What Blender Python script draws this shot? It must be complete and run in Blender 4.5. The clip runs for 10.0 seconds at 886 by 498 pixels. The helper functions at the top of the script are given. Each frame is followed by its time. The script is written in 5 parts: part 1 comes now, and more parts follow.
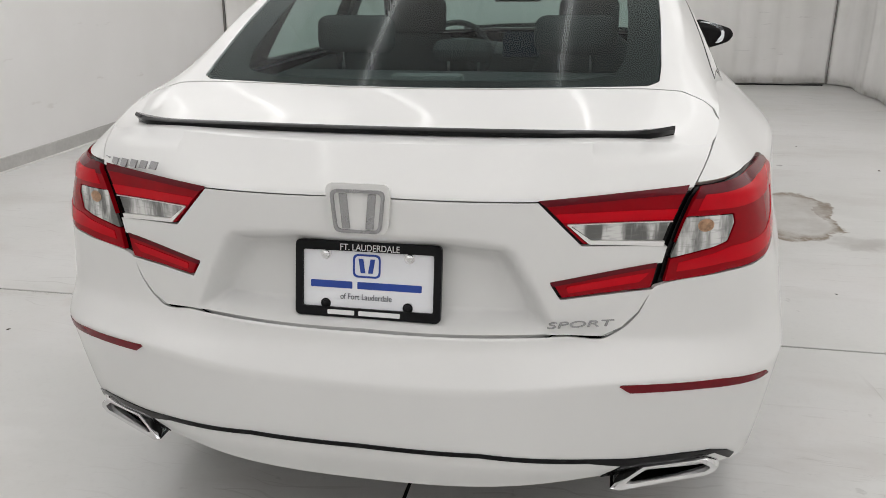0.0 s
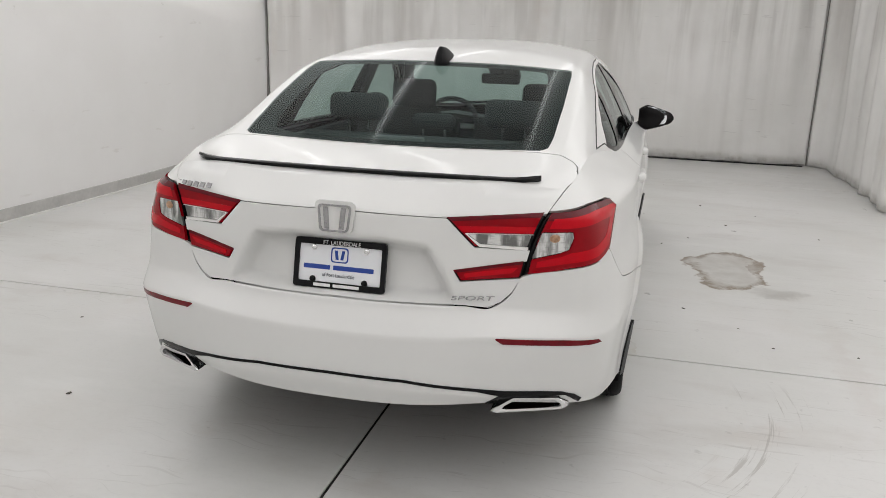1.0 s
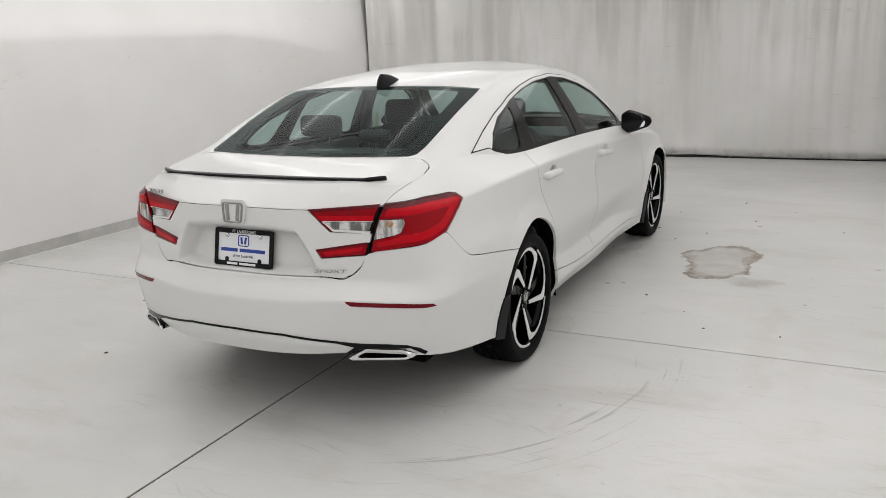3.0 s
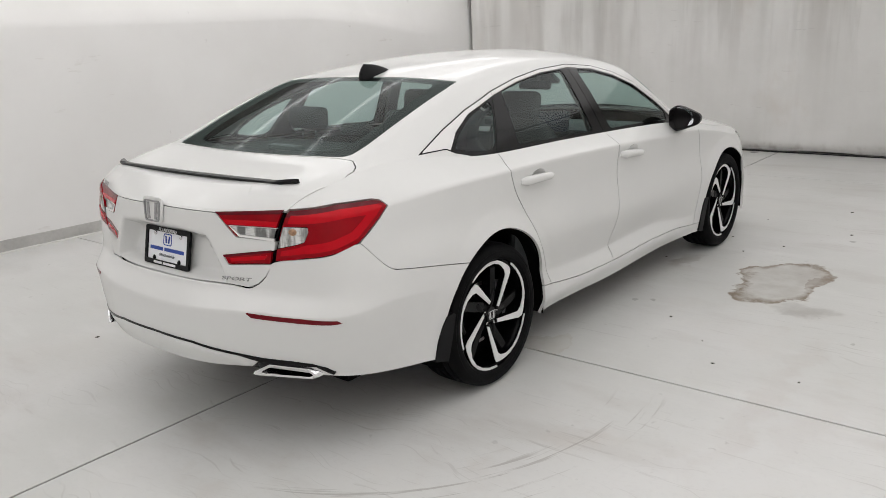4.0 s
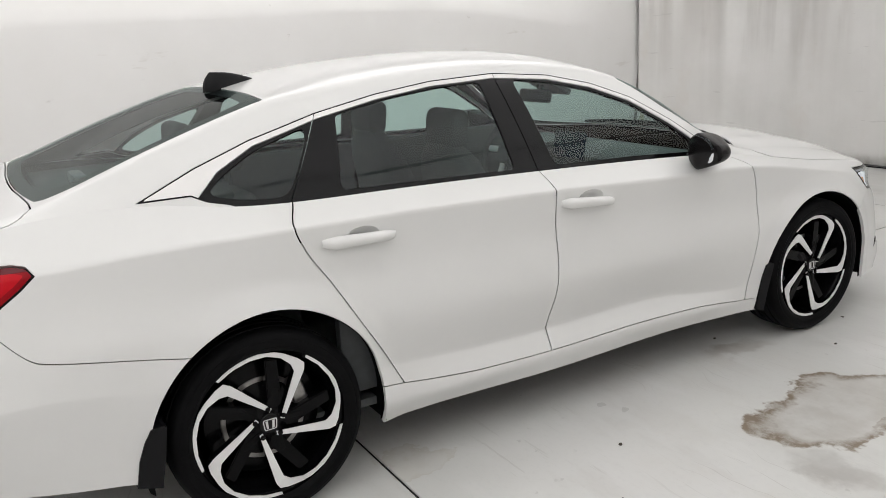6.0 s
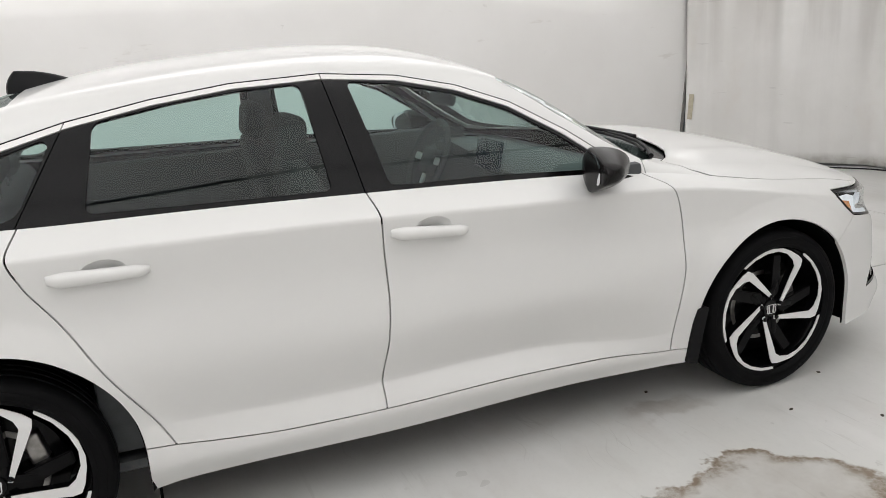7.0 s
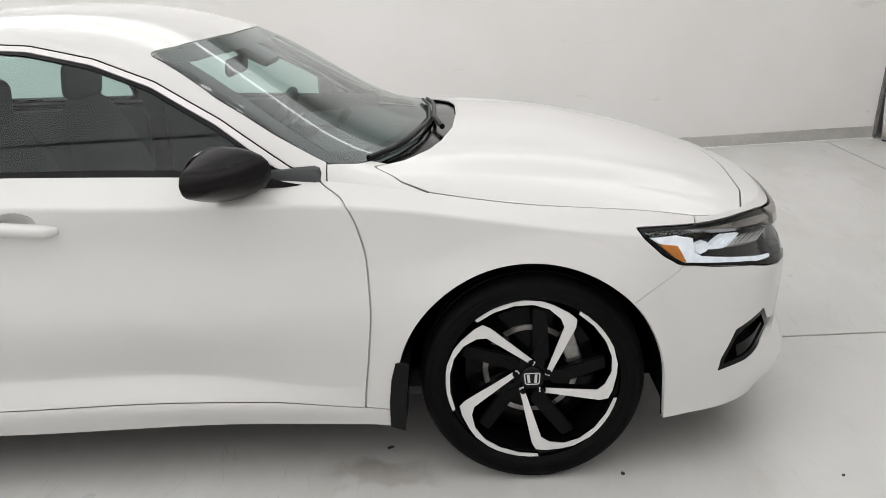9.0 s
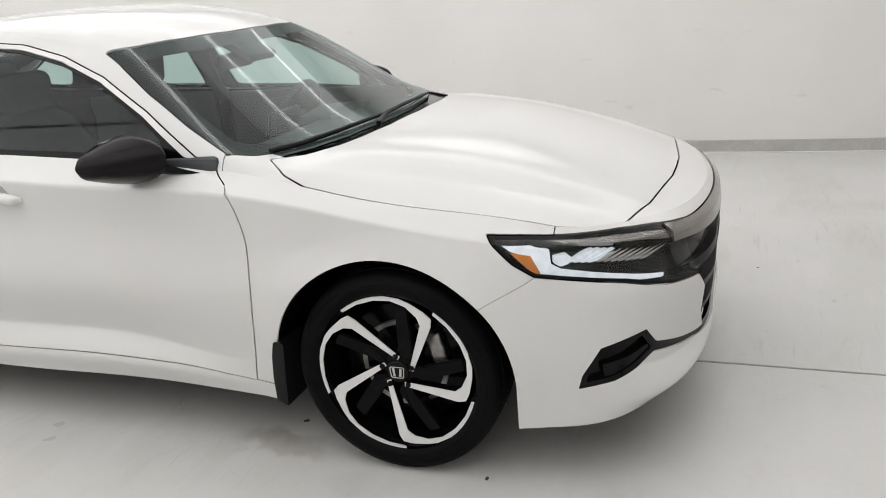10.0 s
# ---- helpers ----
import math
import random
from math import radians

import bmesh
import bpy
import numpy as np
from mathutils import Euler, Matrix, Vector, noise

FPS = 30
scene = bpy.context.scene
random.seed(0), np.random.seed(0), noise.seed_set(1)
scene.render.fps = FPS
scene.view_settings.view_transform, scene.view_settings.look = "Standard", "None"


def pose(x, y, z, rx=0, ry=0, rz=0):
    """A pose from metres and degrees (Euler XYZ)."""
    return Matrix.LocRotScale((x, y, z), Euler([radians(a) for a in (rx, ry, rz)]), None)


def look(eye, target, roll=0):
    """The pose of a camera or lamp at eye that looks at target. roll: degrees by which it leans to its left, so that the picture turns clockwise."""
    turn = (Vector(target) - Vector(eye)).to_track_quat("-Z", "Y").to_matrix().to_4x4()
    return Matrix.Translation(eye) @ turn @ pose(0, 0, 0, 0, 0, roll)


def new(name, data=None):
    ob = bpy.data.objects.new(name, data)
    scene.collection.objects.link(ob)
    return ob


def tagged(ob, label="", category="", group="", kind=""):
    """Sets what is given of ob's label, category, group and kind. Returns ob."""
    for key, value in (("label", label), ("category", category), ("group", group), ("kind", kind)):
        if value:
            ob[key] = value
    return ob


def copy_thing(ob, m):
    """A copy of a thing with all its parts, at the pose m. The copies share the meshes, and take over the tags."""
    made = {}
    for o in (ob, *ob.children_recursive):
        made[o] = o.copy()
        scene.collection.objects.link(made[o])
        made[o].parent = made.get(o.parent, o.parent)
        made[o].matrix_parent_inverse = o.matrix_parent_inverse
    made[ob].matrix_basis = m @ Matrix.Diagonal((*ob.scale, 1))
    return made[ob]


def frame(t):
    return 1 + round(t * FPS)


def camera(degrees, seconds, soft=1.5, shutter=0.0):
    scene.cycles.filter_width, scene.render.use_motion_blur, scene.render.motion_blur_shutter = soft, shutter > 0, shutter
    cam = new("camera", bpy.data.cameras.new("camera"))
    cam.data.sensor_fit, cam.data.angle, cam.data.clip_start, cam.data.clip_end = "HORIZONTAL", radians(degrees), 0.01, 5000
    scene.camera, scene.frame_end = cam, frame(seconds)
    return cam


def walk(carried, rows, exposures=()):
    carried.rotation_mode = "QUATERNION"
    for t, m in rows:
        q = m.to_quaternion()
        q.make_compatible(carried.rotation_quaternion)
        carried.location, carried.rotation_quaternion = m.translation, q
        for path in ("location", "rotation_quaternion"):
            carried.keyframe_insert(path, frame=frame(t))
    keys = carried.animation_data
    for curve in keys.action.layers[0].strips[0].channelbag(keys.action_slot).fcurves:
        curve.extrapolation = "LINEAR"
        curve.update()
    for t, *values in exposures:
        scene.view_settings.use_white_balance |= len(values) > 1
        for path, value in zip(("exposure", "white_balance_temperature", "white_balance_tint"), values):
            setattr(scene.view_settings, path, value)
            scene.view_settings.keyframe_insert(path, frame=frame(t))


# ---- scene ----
cam = camera(57.0, 10.0, soft=0.8)
PATH = [
    (0, (0.477, -2.578, 1.434), (0.096, -0.737, 0.752), -0.8),
    (0.5, (0.643, -3.056, 1.513), (0.248, -1.188, 0.917), 1.1),
    (1, (0.938, -3.445, 1.554), (0.473, -1.574, 1.023), 1.6),
    (1.5, (1.197, -3.776, 1.594), (0.667, -1.915, 1.089), 0.6),
    (2, (1.504, -3.953, 1.633), (0.888, -2.116, 1.139), -1.0),
    (2.5, (1.924, -3.92, 1.632), (1.186, -2.126, 1.142), -2.2),
    (4, (2.979, -2.872, 1.628), (1.753, -1.382, 1.101), -2.6),
    (4.5, (3.161, -2.358, 1.64), (1.777, -1.012, 1.116), -2.9),
    (5, (3.324, -1.836, 1.622), (1.82, -0.623, 1.106), -3.1),
    (5.5, (3.355, -1.285, 1.606), (1.759, -0.199, 1.086), -3.0),
    (7, (3.294, 0.456, 1.528), (1.502, 1.169, 0.998), -3.5),
    (7.5, (3.273, 1.071, 1.526), (1.427, 1.606, 0.973), -3.4),
    (8, (3.22, 1.703, 1.515), (1.323, 1.971, 0.94), -3.9),
    (8.5, (3.176, 2.255, 1.49), (1.264, 2.306, 0.906), -4.1),
    (9, (3.09, 2.69, 1.492), (1.193, 2.602, 0.860), -3.68),
    (9.5, (3.051, 3.218, 1.503), (1.19, 2.862, 0.863), -4.3),
    (10, (2.953, 3.812, 1.479), (1.182, 3.129, 0.85), -4.9),
]
walk(cam, [(t, look(eye, target, roll)) for t, eye, target, roll in PATH], [(0.0, 0.10), (2.5, 0.05), (4.5, 0.09), (5.5, 0.16), (7.5, 0.29), (10.0, 0.31)])

# ---- exposure and light ----
world = bpy.data.worlds.new("room_air")
scene.world = world
world.use_nodes = True
world.node_tree.nodes["Background"].inputs[0].default_value = (0.9, 0.95, 1.0, 1)
world.node_tree.nodes["Background"].inputs[1].default_value = 0.05


# ---- materials ----
def material(name, color=(0.8, 0.8, 0.8), rough=0.5, metal=0.0, coat=0.0, spec=0.5, var=0.0, scale=8.0, bump=0.0, bump_scale=60.0, trans=0.0, ior=1.45, emit=None, power=0.0, rough_var=0.0):
    """A principled material with colour variation at two scales, roughness variation and fine relief."""
    m = bpy.data.materials.new(name)
    m.use_nodes = True
    nt = m.node_tree
    b = nt.nodes["Principled BSDF"]
    b.inputs["Base Color"].default_value = (*color, 1)
    b.inputs["Roughness"].default_value = rough
    b.inputs["Metallic"].default_value = metal
    b.inputs["Coat Weight"].default_value = coat
    b.inputs["Coat Roughness"].default_value = 0.06
    b.inputs["Specular IOR Level"].default_value = spec
    b.inputs["Transmission Weight"].default_value = trans
    b.inputs["IOR"].default_value = ior
    if emit:
        b.inputs["Emission Color"].default_value = (*emit, 1)
        b.inputs["Emission Strength"].default_value = power
    co = nt.nodes.new("ShaderNodeTexCoord")
    if var or rough_var:
        big = nt.nodes.new("ShaderNodeTexNoise")
        big.inputs["Scale"].default_value = scale
        big.inputs["Detail"].default_value = 6
        fine = nt.nodes.new("ShaderNodeTexNoise")
        fine.inputs["Scale"].default_value = scale * 9
        fine.inputs["Detail"].default_value = 3
        nt.links.new(co.outputs["Object"], big.inputs["Vector"])
        nt.links.new(co.outputs["Object"], fine.inputs["Vector"])
        add = nt.nodes.new("ShaderNodeMath")
        add.operation = "MULTIPLY_ADD"
        nt.links.new(fine.outputs["Fac"], add.inputs[0])
        add.inputs[1].default_value = 0.4
        nt.links.new(big.outputs["Fac"], add.inputs[2])
        ramp = nt.nodes.new("ShaderNodeMapRange")
        ramp.inputs["From Min"].default_value = 0.45
        ramp.inputs["From Max"].default_value = 0.95
        ramp.inputs["To Min"].default_value = 1 - var
        ramp.inputs["To Max"].default_value = 1 + var * 0.5
        nt.links.new(add.outputs[0], ramp.inputs["Value"])
        if var:
            mul = nt.nodes.new("ShaderNodeVectorMath")
            mul.operation = "SCALE"
            mul.inputs[0].default_value = color
            nt.links.new(ramp.outputs["Result"], mul.inputs["Scale"])
            nt.links.new(mul.outputs["Vector"], b.inputs["Base Color"])
        if rough_var:
            rr = nt.nodes.new("ShaderNodeMapRange")
            rr.inputs["From Min"].default_value = 0.45
            rr.inputs["From Max"].default_value = 0.95
            rr.inputs["To Min"].default_value = max(0.0, rough - rough_var)
            rr.inputs["To Max"].default_value = min(1.0, rough + rough_var)
            nt.links.new(add.outputs[0], rr.inputs["Value"])
            nt.links.new(rr.outputs["Result"], b.inputs["Roughness"])
    if bump:
        n = nt.nodes.new("ShaderNodeTexNoise")
        n.inputs["Scale"].default_value = bump_scale
        n.inputs["Detail"].default_value = 5
        nt.links.new(co.outputs["Object"], n.inputs["Vector"])
        bp = nt.nodes.new("ShaderNodeBump")
        bp.inputs["Strength"].default_value = bump
        bp.inputs["Distance"].default_value = 0.01
        nt.links.new(n.outputs["Fac"], bp.inputs["Height"])
        nt.links.new(bp.outputs["Normal"], b.inputs["Normal"])
    return m


PAINT = material("white_pearl_paint", (0.695, 0.695, 0.685), 0.38, coat=0.6, var=0.015, scale=3.0)
BLACK = material("gloss_black_plastic", (0.004, 0.004, 0.0045), 0.14, spec=0.22, rough_var=0.05, scale=20)
SATIN = material("satin_black_plastic", (0.006, 0.006, 0.007), 0.42, spec=0.2, var=0.2, scale=30, bump=0.05, bump_scale=300)
DARK = material("dark_inner_body", (0.003, 0.003, 0.003), 0.9, spec=0.1, var=0.3, scale=10)
RUBBER = material("tyre_rubber", (0.004, 0.004, 0.0045), 0.6, spec=0.09, var=0.3, scale=25, bump=0.12, bump_scale=200)
CHROME = material("chrome", (0.75, 0.75, 0.76), 0.1, metal=1.0, rough_var=0.05, scale=30)
MACHINED = material("machined_aluminium", (0.80, 0.80, 0.80), 0.45, metal=0.35, var=0.02, scale=40, rough_var=0.03)
RIMBLACK = material("black_rim_paint", (0.0025, 0.0025, 0.003), 0.18, spec=0.14, rough_var=0.08, scale=30)
STEEL = material("brake_steel", (0.3, 0.29, 0.28), 0.35, metal=1.0, var=0.3, scale=40)
RED = material("red_lamp_plastic", (0.27, 0.001, 0.006), 0.12, spec=0.2, var=0.15, scale=14)
DARKRED = material("dark_red_plastic", (0.11, 0.002, 0.008), 0.1, spec=0.3, var=0.2, scale=20)
BULB = material("amber_bulb", (0.42, 0.25, 0.15), 0.3, var=0.5, scale=90)
DEEPRED = material("dark_red_reflector", (0.15, 0.004, 0.010), 0.25, spec=0.25, var=0.2, scale=60)
LENSGREY = material("grey_lens", (0.20, 0.21, 0.21), 0.4, var=0.2, scale=40)
LINER = material("cabin_fabric", (0.095, 0.102, 0.104), 0.85, var=0.25, scale=40)
SEATCLOTH = material("dark_seat_cloth", (0.055, 0.060, 0.063), 0.85, var=0.25, scale=50)
DASH = material("dash_plastic", (0.055, 0.060, 0.063), 0.55, var=0.2, scale=30)
SCREENMAT = material("dark_screen", (0.01, 0.012, 0.016), 0.1, emit=(0.25, 0.35, 0.5), power=0.02)
MIRRORCAP = material("gloss_black_mirror_cap", (0.007, 0.006, 0.0065), 0.24, spec=.2, coat=0.0, rough_var=0.01, scale=8)
TRIMWHITE = material("pale_trim", (0.7, 0.69, 0.66), 0.5, var=0.1, scale=10)
SEAMGREY = material("grey_seam", (0.22, 0.21, 0.2), 0.7, var=0.3, scale=12)
TAPE = material("yellowed_tape", (0.52, 0.47, 0.36), 0.45, var=0.2, scale=30)
CRUMB = material("dark_crumb", (0.06, 0.05, 0.04), 0.8, var=0.3, scale=80)
LIGHTDIM = material("dim_light_diffuser", (0.8, 0.8, 0.8), 0.6, emit=(1.0, 0.985, 0.98), power=0.38)
LIGHTMAT = material("light_diffuser", (0.8, 0.8, 0.8), 0.6, emit=(1.0, 0.985, 0.98), power=0.86)
LIGHTBRIGHT = material("bright_light_diffuser", (0.8, 0.8, 0.8), 0.6, emit=(1.0, 0.985, 0.98), power=0.92)
TUBEMAT = material("light_tube", (0.8, 0.8, 0.8), 0.4, emit=(1.0, 0.985, 0.98), power=2.8)
GUIDE = material("red_light_guide", (0.50, 0.002, 0.010), 0.12, spec=0.2, var=0.1, scale=30)
AMBER = material("amber_lens", (0.72, 0.24, 0.018), 0.3, coat=0.6, var=0.15, scale=60)
MOULD = material("bright_moulding", (0.76, 0.75, 0.74), 0.48, metal=0.2, rough_var=0.06, scale=15)
SMOKE = material("dark_smoked_chrome", (0.28, 0.262, 0.25), 0.22, metal=0.8, coat=0.4, rough_var=0.06, scale=15)
DRLMAT = material("running_light_glow", (0.55, 0.57, 0.6), 0.3, var=0.25, scale=40, emit=(0.85, 0.93, 1.0), power=0.42)
LEDMAT = material("lamp_glow", (0.5, 0.52, 0.55), 0.2, var=0.3, scale=50, emit=(0.85, 0.93, 1.0), power=0.4)
BADGE = material("badge_metal", (0.40, 0.40, 0.41), 0.24, metal=0.9, rough_var=0.06, scale=40)
NAVY = material("blue_print", (0.02, 0.06, 0.32), 0.4, var=0.05, scale=50)
INKWHITE = material("white_print", (0.78, 0.78, 0.78), 0.45, var=0.05, scale=50)
INKGREY = material("grey_print", (0.12, 0.13, 0.15), 0.45, var=0.05, scale=50)
PLATEWHITE = material("plate_white", (0.82, 0.83, 0.86), 0.35, var=0.02, scale=20)
MIRRORGLASS = material("mirror_glass", (0.85, 0.87, 0.9), 0.02, metal=1.0, rough_var=0.01, scale=20)
BASEMAT = material("grey_base_strip", (0.5, 0.49, 0.47), 0.55, var=0.2, scale=4)
CEILMAT = material("ceiling_white", (0.8, 0.8, 0.79), 0.8, var=0.05, scale=2)


class Nodes:
    """A short hand for building node trees."""

    def __init__(self, m):
        self.t = m.node_tree

    def put(self, kind, links=(), **values):
        n = self.t.nodes.new(kind)
        for k, v in values.items():
            if k in ("operation", "data_type", "blend_type", "feature", "interpolation_type"):
                if k == "operation":
                    n.operation = v
                elif k == "blend_type":
                    n.blend_type = v
                elif k == "data_type":
                    n.data_type = v
                elif k == "interpolation_type":
                    n.interpolation_type = v
        for key, v in links:
            if isinstance(v, bpy.types.NodeSocket):
                self.t.links.new(v, n.inputs[key])
            else:
                n.inputs[key].default_value = v
        return n

    def math(self, op, *a):
        return self.put("ShaderNodeMath", list(enumerate(a)), operation=op).outputs[0]

    def step(self, v, lo, hi, out0=0.0, out1=1.0):
        return self.put("ShaderNodeMapRange", [(0, v), (1, lo), (2, hi), (3, out0), (4, out1)], interpolation_type="SMOOTHSTEP").outputs[0]

    def noise(self, vec, scale, detail=4.0, rough=0.55):
        return self.put("ShaderNodeTexNoise", [("Vector", vec), ("Scale", scale), ("Detail", detail), ("Roughness", rough)])

    def mapped(self, vec, loc=(0, 0, 0), rot=(0, 0, 0), scale=(1, 1, 1)):
        return self.put("ShaderNodeMapping", [("Vector", vec), ("Location", loc), ("Rotation", tuple(radians(r) for r in rot)), ("Scale", scale)]).outputs[0]

    def mix(self, fac, a, b):
        n = self.put("ShaderNodeMix", data_type="RGBA")
        for sock, v in ((0, fac), (6, a), (7, b)):
            if isinstance(v, bpy.types.NodeSocket):
                self.t.links.new(v, n.inputs[sock])
            else:
                n.inputs[sock].default_value = v if sock == 0 else (*v, 1)
        return n.outputs[2]


def floor_material():
    """Pale painted concrete: cloudy tone, scuffs in two directions, dried puddles and dirt."""
    m = material("painted_concrete", (0.62, 0.62, 0.60), 0.3)
    k = Nodes(m)
    co = k.put("ShaderNodeTexCoord").outputs["Object"]
    b = k.t.nodes["Principled BSDF"]
    cloud = k.noise(co, .7, 5).outputs[0]
    fine = k.noise(co, 40, 3).outputs[0]
    col = k.mix(k.step(cloud, .35, .7), (0.585, 0.585, 0.565), (0.645, 0.64, 0.63))
    col = k.mix(k.step(k.noise(co, 1.3, 6, .6).outputs[0], .50, .85, 0, .40), col, (0.57, 0.54, 0.50))
    col = k.mix(k.math("MULTIPLY", k.step(fine, .5, .75), .12), col, (0.45, 0.45, 0.44))
    smear = k.noise(k.mapped(co, rot=(0, 0, 20), scale=(.9, 2.6, 1)), 1.0, 6, .62).outputs[0]
    col = k.mix(k.step(smear, .50, .72, 0, .38), col, (0.45, 0.425, 0.40))
    col = k.mix(k.step(smear, .46, .30, 0, .35), col, (0.70, 0.695, 0.685))
    patch = k.step(k.noise(co, .9, 3).outputs[0], .43, .60)
    for rot, sc, lo in ((35, 1.6, .625), (-48, 1.3, .635), (8, 1.2, .64)):
        streak = k.noise(k.mapped(co, rot=(0, 0, rot), scale=(sc, sc * 16, 1)), 1.0, 6, .6).outputs[0]
        f = k.math("MULTIPLY", k.step(streak, lo, lo + .05), patch)
        col = k.mix(k.math("MULTIPLY", f, .24), col, (0.30, 0.28, 0.26))
    # thin crossing scratches in worn areas, and dusty brown areas
    worn = k.step(k.noise(co, .55, 4, .6).outputs[0], .46, .62)
    for rot, bend in ((18, 2.4), (-33, 1.8), (64, 2.1)):
        curve = k.noise(co, bend, 2).outputs[1]
        curl = k.put("ShaderNodeVectorMath", [(0, curve), (3, .35)], operation="SCALE").outputs[0]
        curl = k.put("ShaderNodeVectorMath", [(0, co), (1, curl)], operation="ADD").outputs[0]
        hair = k.noise(k.mapped(curl, rot=(0, 0, rot), scale=(2.0, 58, 1)), 1.0, 3, .5).outputs[0]
        f = k.math("MULTIPLY", k.step(hair, .655, .70), worn)
        col = k.mix(k.math("MULTIPLY", f, .26), col, (0.31, 0.29, 0.27))
    dust = k.math("MULTIPLY", k.step(k.noise(co, 1.9, 6, .65).outputs[0], .52, .68), worn)
    col = k.mix(k.math("MULTIPLY", dust, .26), col, (0.47, 0.41, 0.36))
    # tyre scrubs that sweep round the rear wheel
    away = k.mapped(co, loc=(-.26, .04, 0))
    sep = k.put("ShaderNodeSeparateXYZ", [(0, away)])
    far = k.put("ShaderNodeVectorMath", [(0, k.mapped(away, scale=(1, 1, 0)))], operation="LENGTH").outputs["Value"]
    turn = k.math("ARCTAN2", sep.outputs[1], sep.outputs[0])
    ring = k.put("ShaderNodeCombineXYZ", [(0, k.math("MULTIPLY", far, 34.0)), (1, k.math("MULTIPLY", turn, 1.6))]).outputs[0]
    ring = k.noise(ring, 1.0, 5, .65).outputs[0]
    f = k.math("MULTIPLY", k.step(ring, .56, .64), k.math("MULTIPLY", k.step(far, 1.08, 1.22), k.step(far, 1.56, 1.40)))
    f = k.math("MULTIPLY", f, k.math("MULTIPLY", k.step(turn, -1.55, -1.0), k.step(turn, .28, .05)))
    col = k.mix(k.math("MULTIPLY", f, .52), col, (0.28, 0.26, 0.24))
    spots = k.step(k.noise(co, 16, 3).outputs[0], .66, .74)
    col = k.mix(k.math("MULTIPLY", k.math("MULTIPLY", spots, patch), .30), col, (0.25, 0.24, 0.23))
    warp = k.noise(co, 3.2, 5, .6)
    shift = k.put("ShaderNodeVectorMath", [(0, warp.outputs[1]), (1, (.5, .5, .5))], operation="SUBTRACT").outputs[0]
    shift = k.put("ShaderNodeVectorMath", [(0, shift), (3, .42)], operation="SCALE").outputs[0]
    bent = k.put("ShaderNodeVectorMath", [(0, co), (1, shift)], operation="ADD").outputs[0]
    for cx, cy, rx, ry, rot, rim, fill, tone in ((1.53, 2.17, .27, .46, 10, .95, .34, (0.21, 0.165, 0.12)), (1.74, 2.28, .055, .17, 0, .15, .55, (0.24, 0.19, 0.15)), (1.98, .55, .10, 1.0, 8, .0, .20, (0.42, 0.35, 0.31)), (1.80, 1.74, .16, .12, 20, .0, .42, (0.20, 0.18, 0.16)), (.86, 2.34, .085, .22, -12, .10, .50, (0.20, 0.155, 0.12)), (.86, .52, .10, .13, 0, .25, .25, (0.42, 0.38, 0.31)),
                                                 (1.15, 1.55, .35, .10, 30, .10, .12, (0.4, 0.36, 0.31)), (-1.25, -.95, .5, .35, 20, .05, .13, (0.46, 0.41, 0.35)), (2.2, .35, .10, .45, 40, .10, .14, (0.46, 0.40, 0.37)), (1.0, 2.75, .10, .2, 10, .1, .12, (0.3, 0.29, 0.28))):
        p = k.mapped(k.mapped(bent, loc=(-cx, -cy, 0)), rot=(0, 0, rot), scale=(1 / rx, 1 / ry, 0))
        d = k.put("ShaderNodeVectorMath", [(0, p)], operation="LENGTH").outputs["Value"]
        inside = k.step(d, 1.04, .96 if rim > .1 else .40)
        edge = k.math("MULTIPLY", inside, k.step(d, .72, 1.0))
        broken = k.noise(co, 14, 5, .7).outputs[0]
        even = k.math("MULTIPLY", k.math("MULTIPLY", inside, fill), k.step(k.noise(co, 4, 4, .6).outputs[0], .35, .65, .45, 1.0))
        f = k.math("ADD", even, k.math("MULTIPLY", k.math("MULTIPLY", edge, rim), k.step(broken, .30, .62, .15, 1.0)))
        col = k.mix(f, col, tone)
    k.t.links.new(col, b.inputs["Base Color"])
    k.t.links.new(k.step(k.noise(co, 2.5, 3).outputs[0], .2, .8, .27, .35), b.inputs["Roughness"])
    bump = k.put("ShaderNodeBump", [("Strength", .03), ("Distance", .01), ("Height", k.noise(co, 18, 4).outputs[0])])
    k.t.links.new(bump.outputs[0], b.inputs["Normal"])
    return m


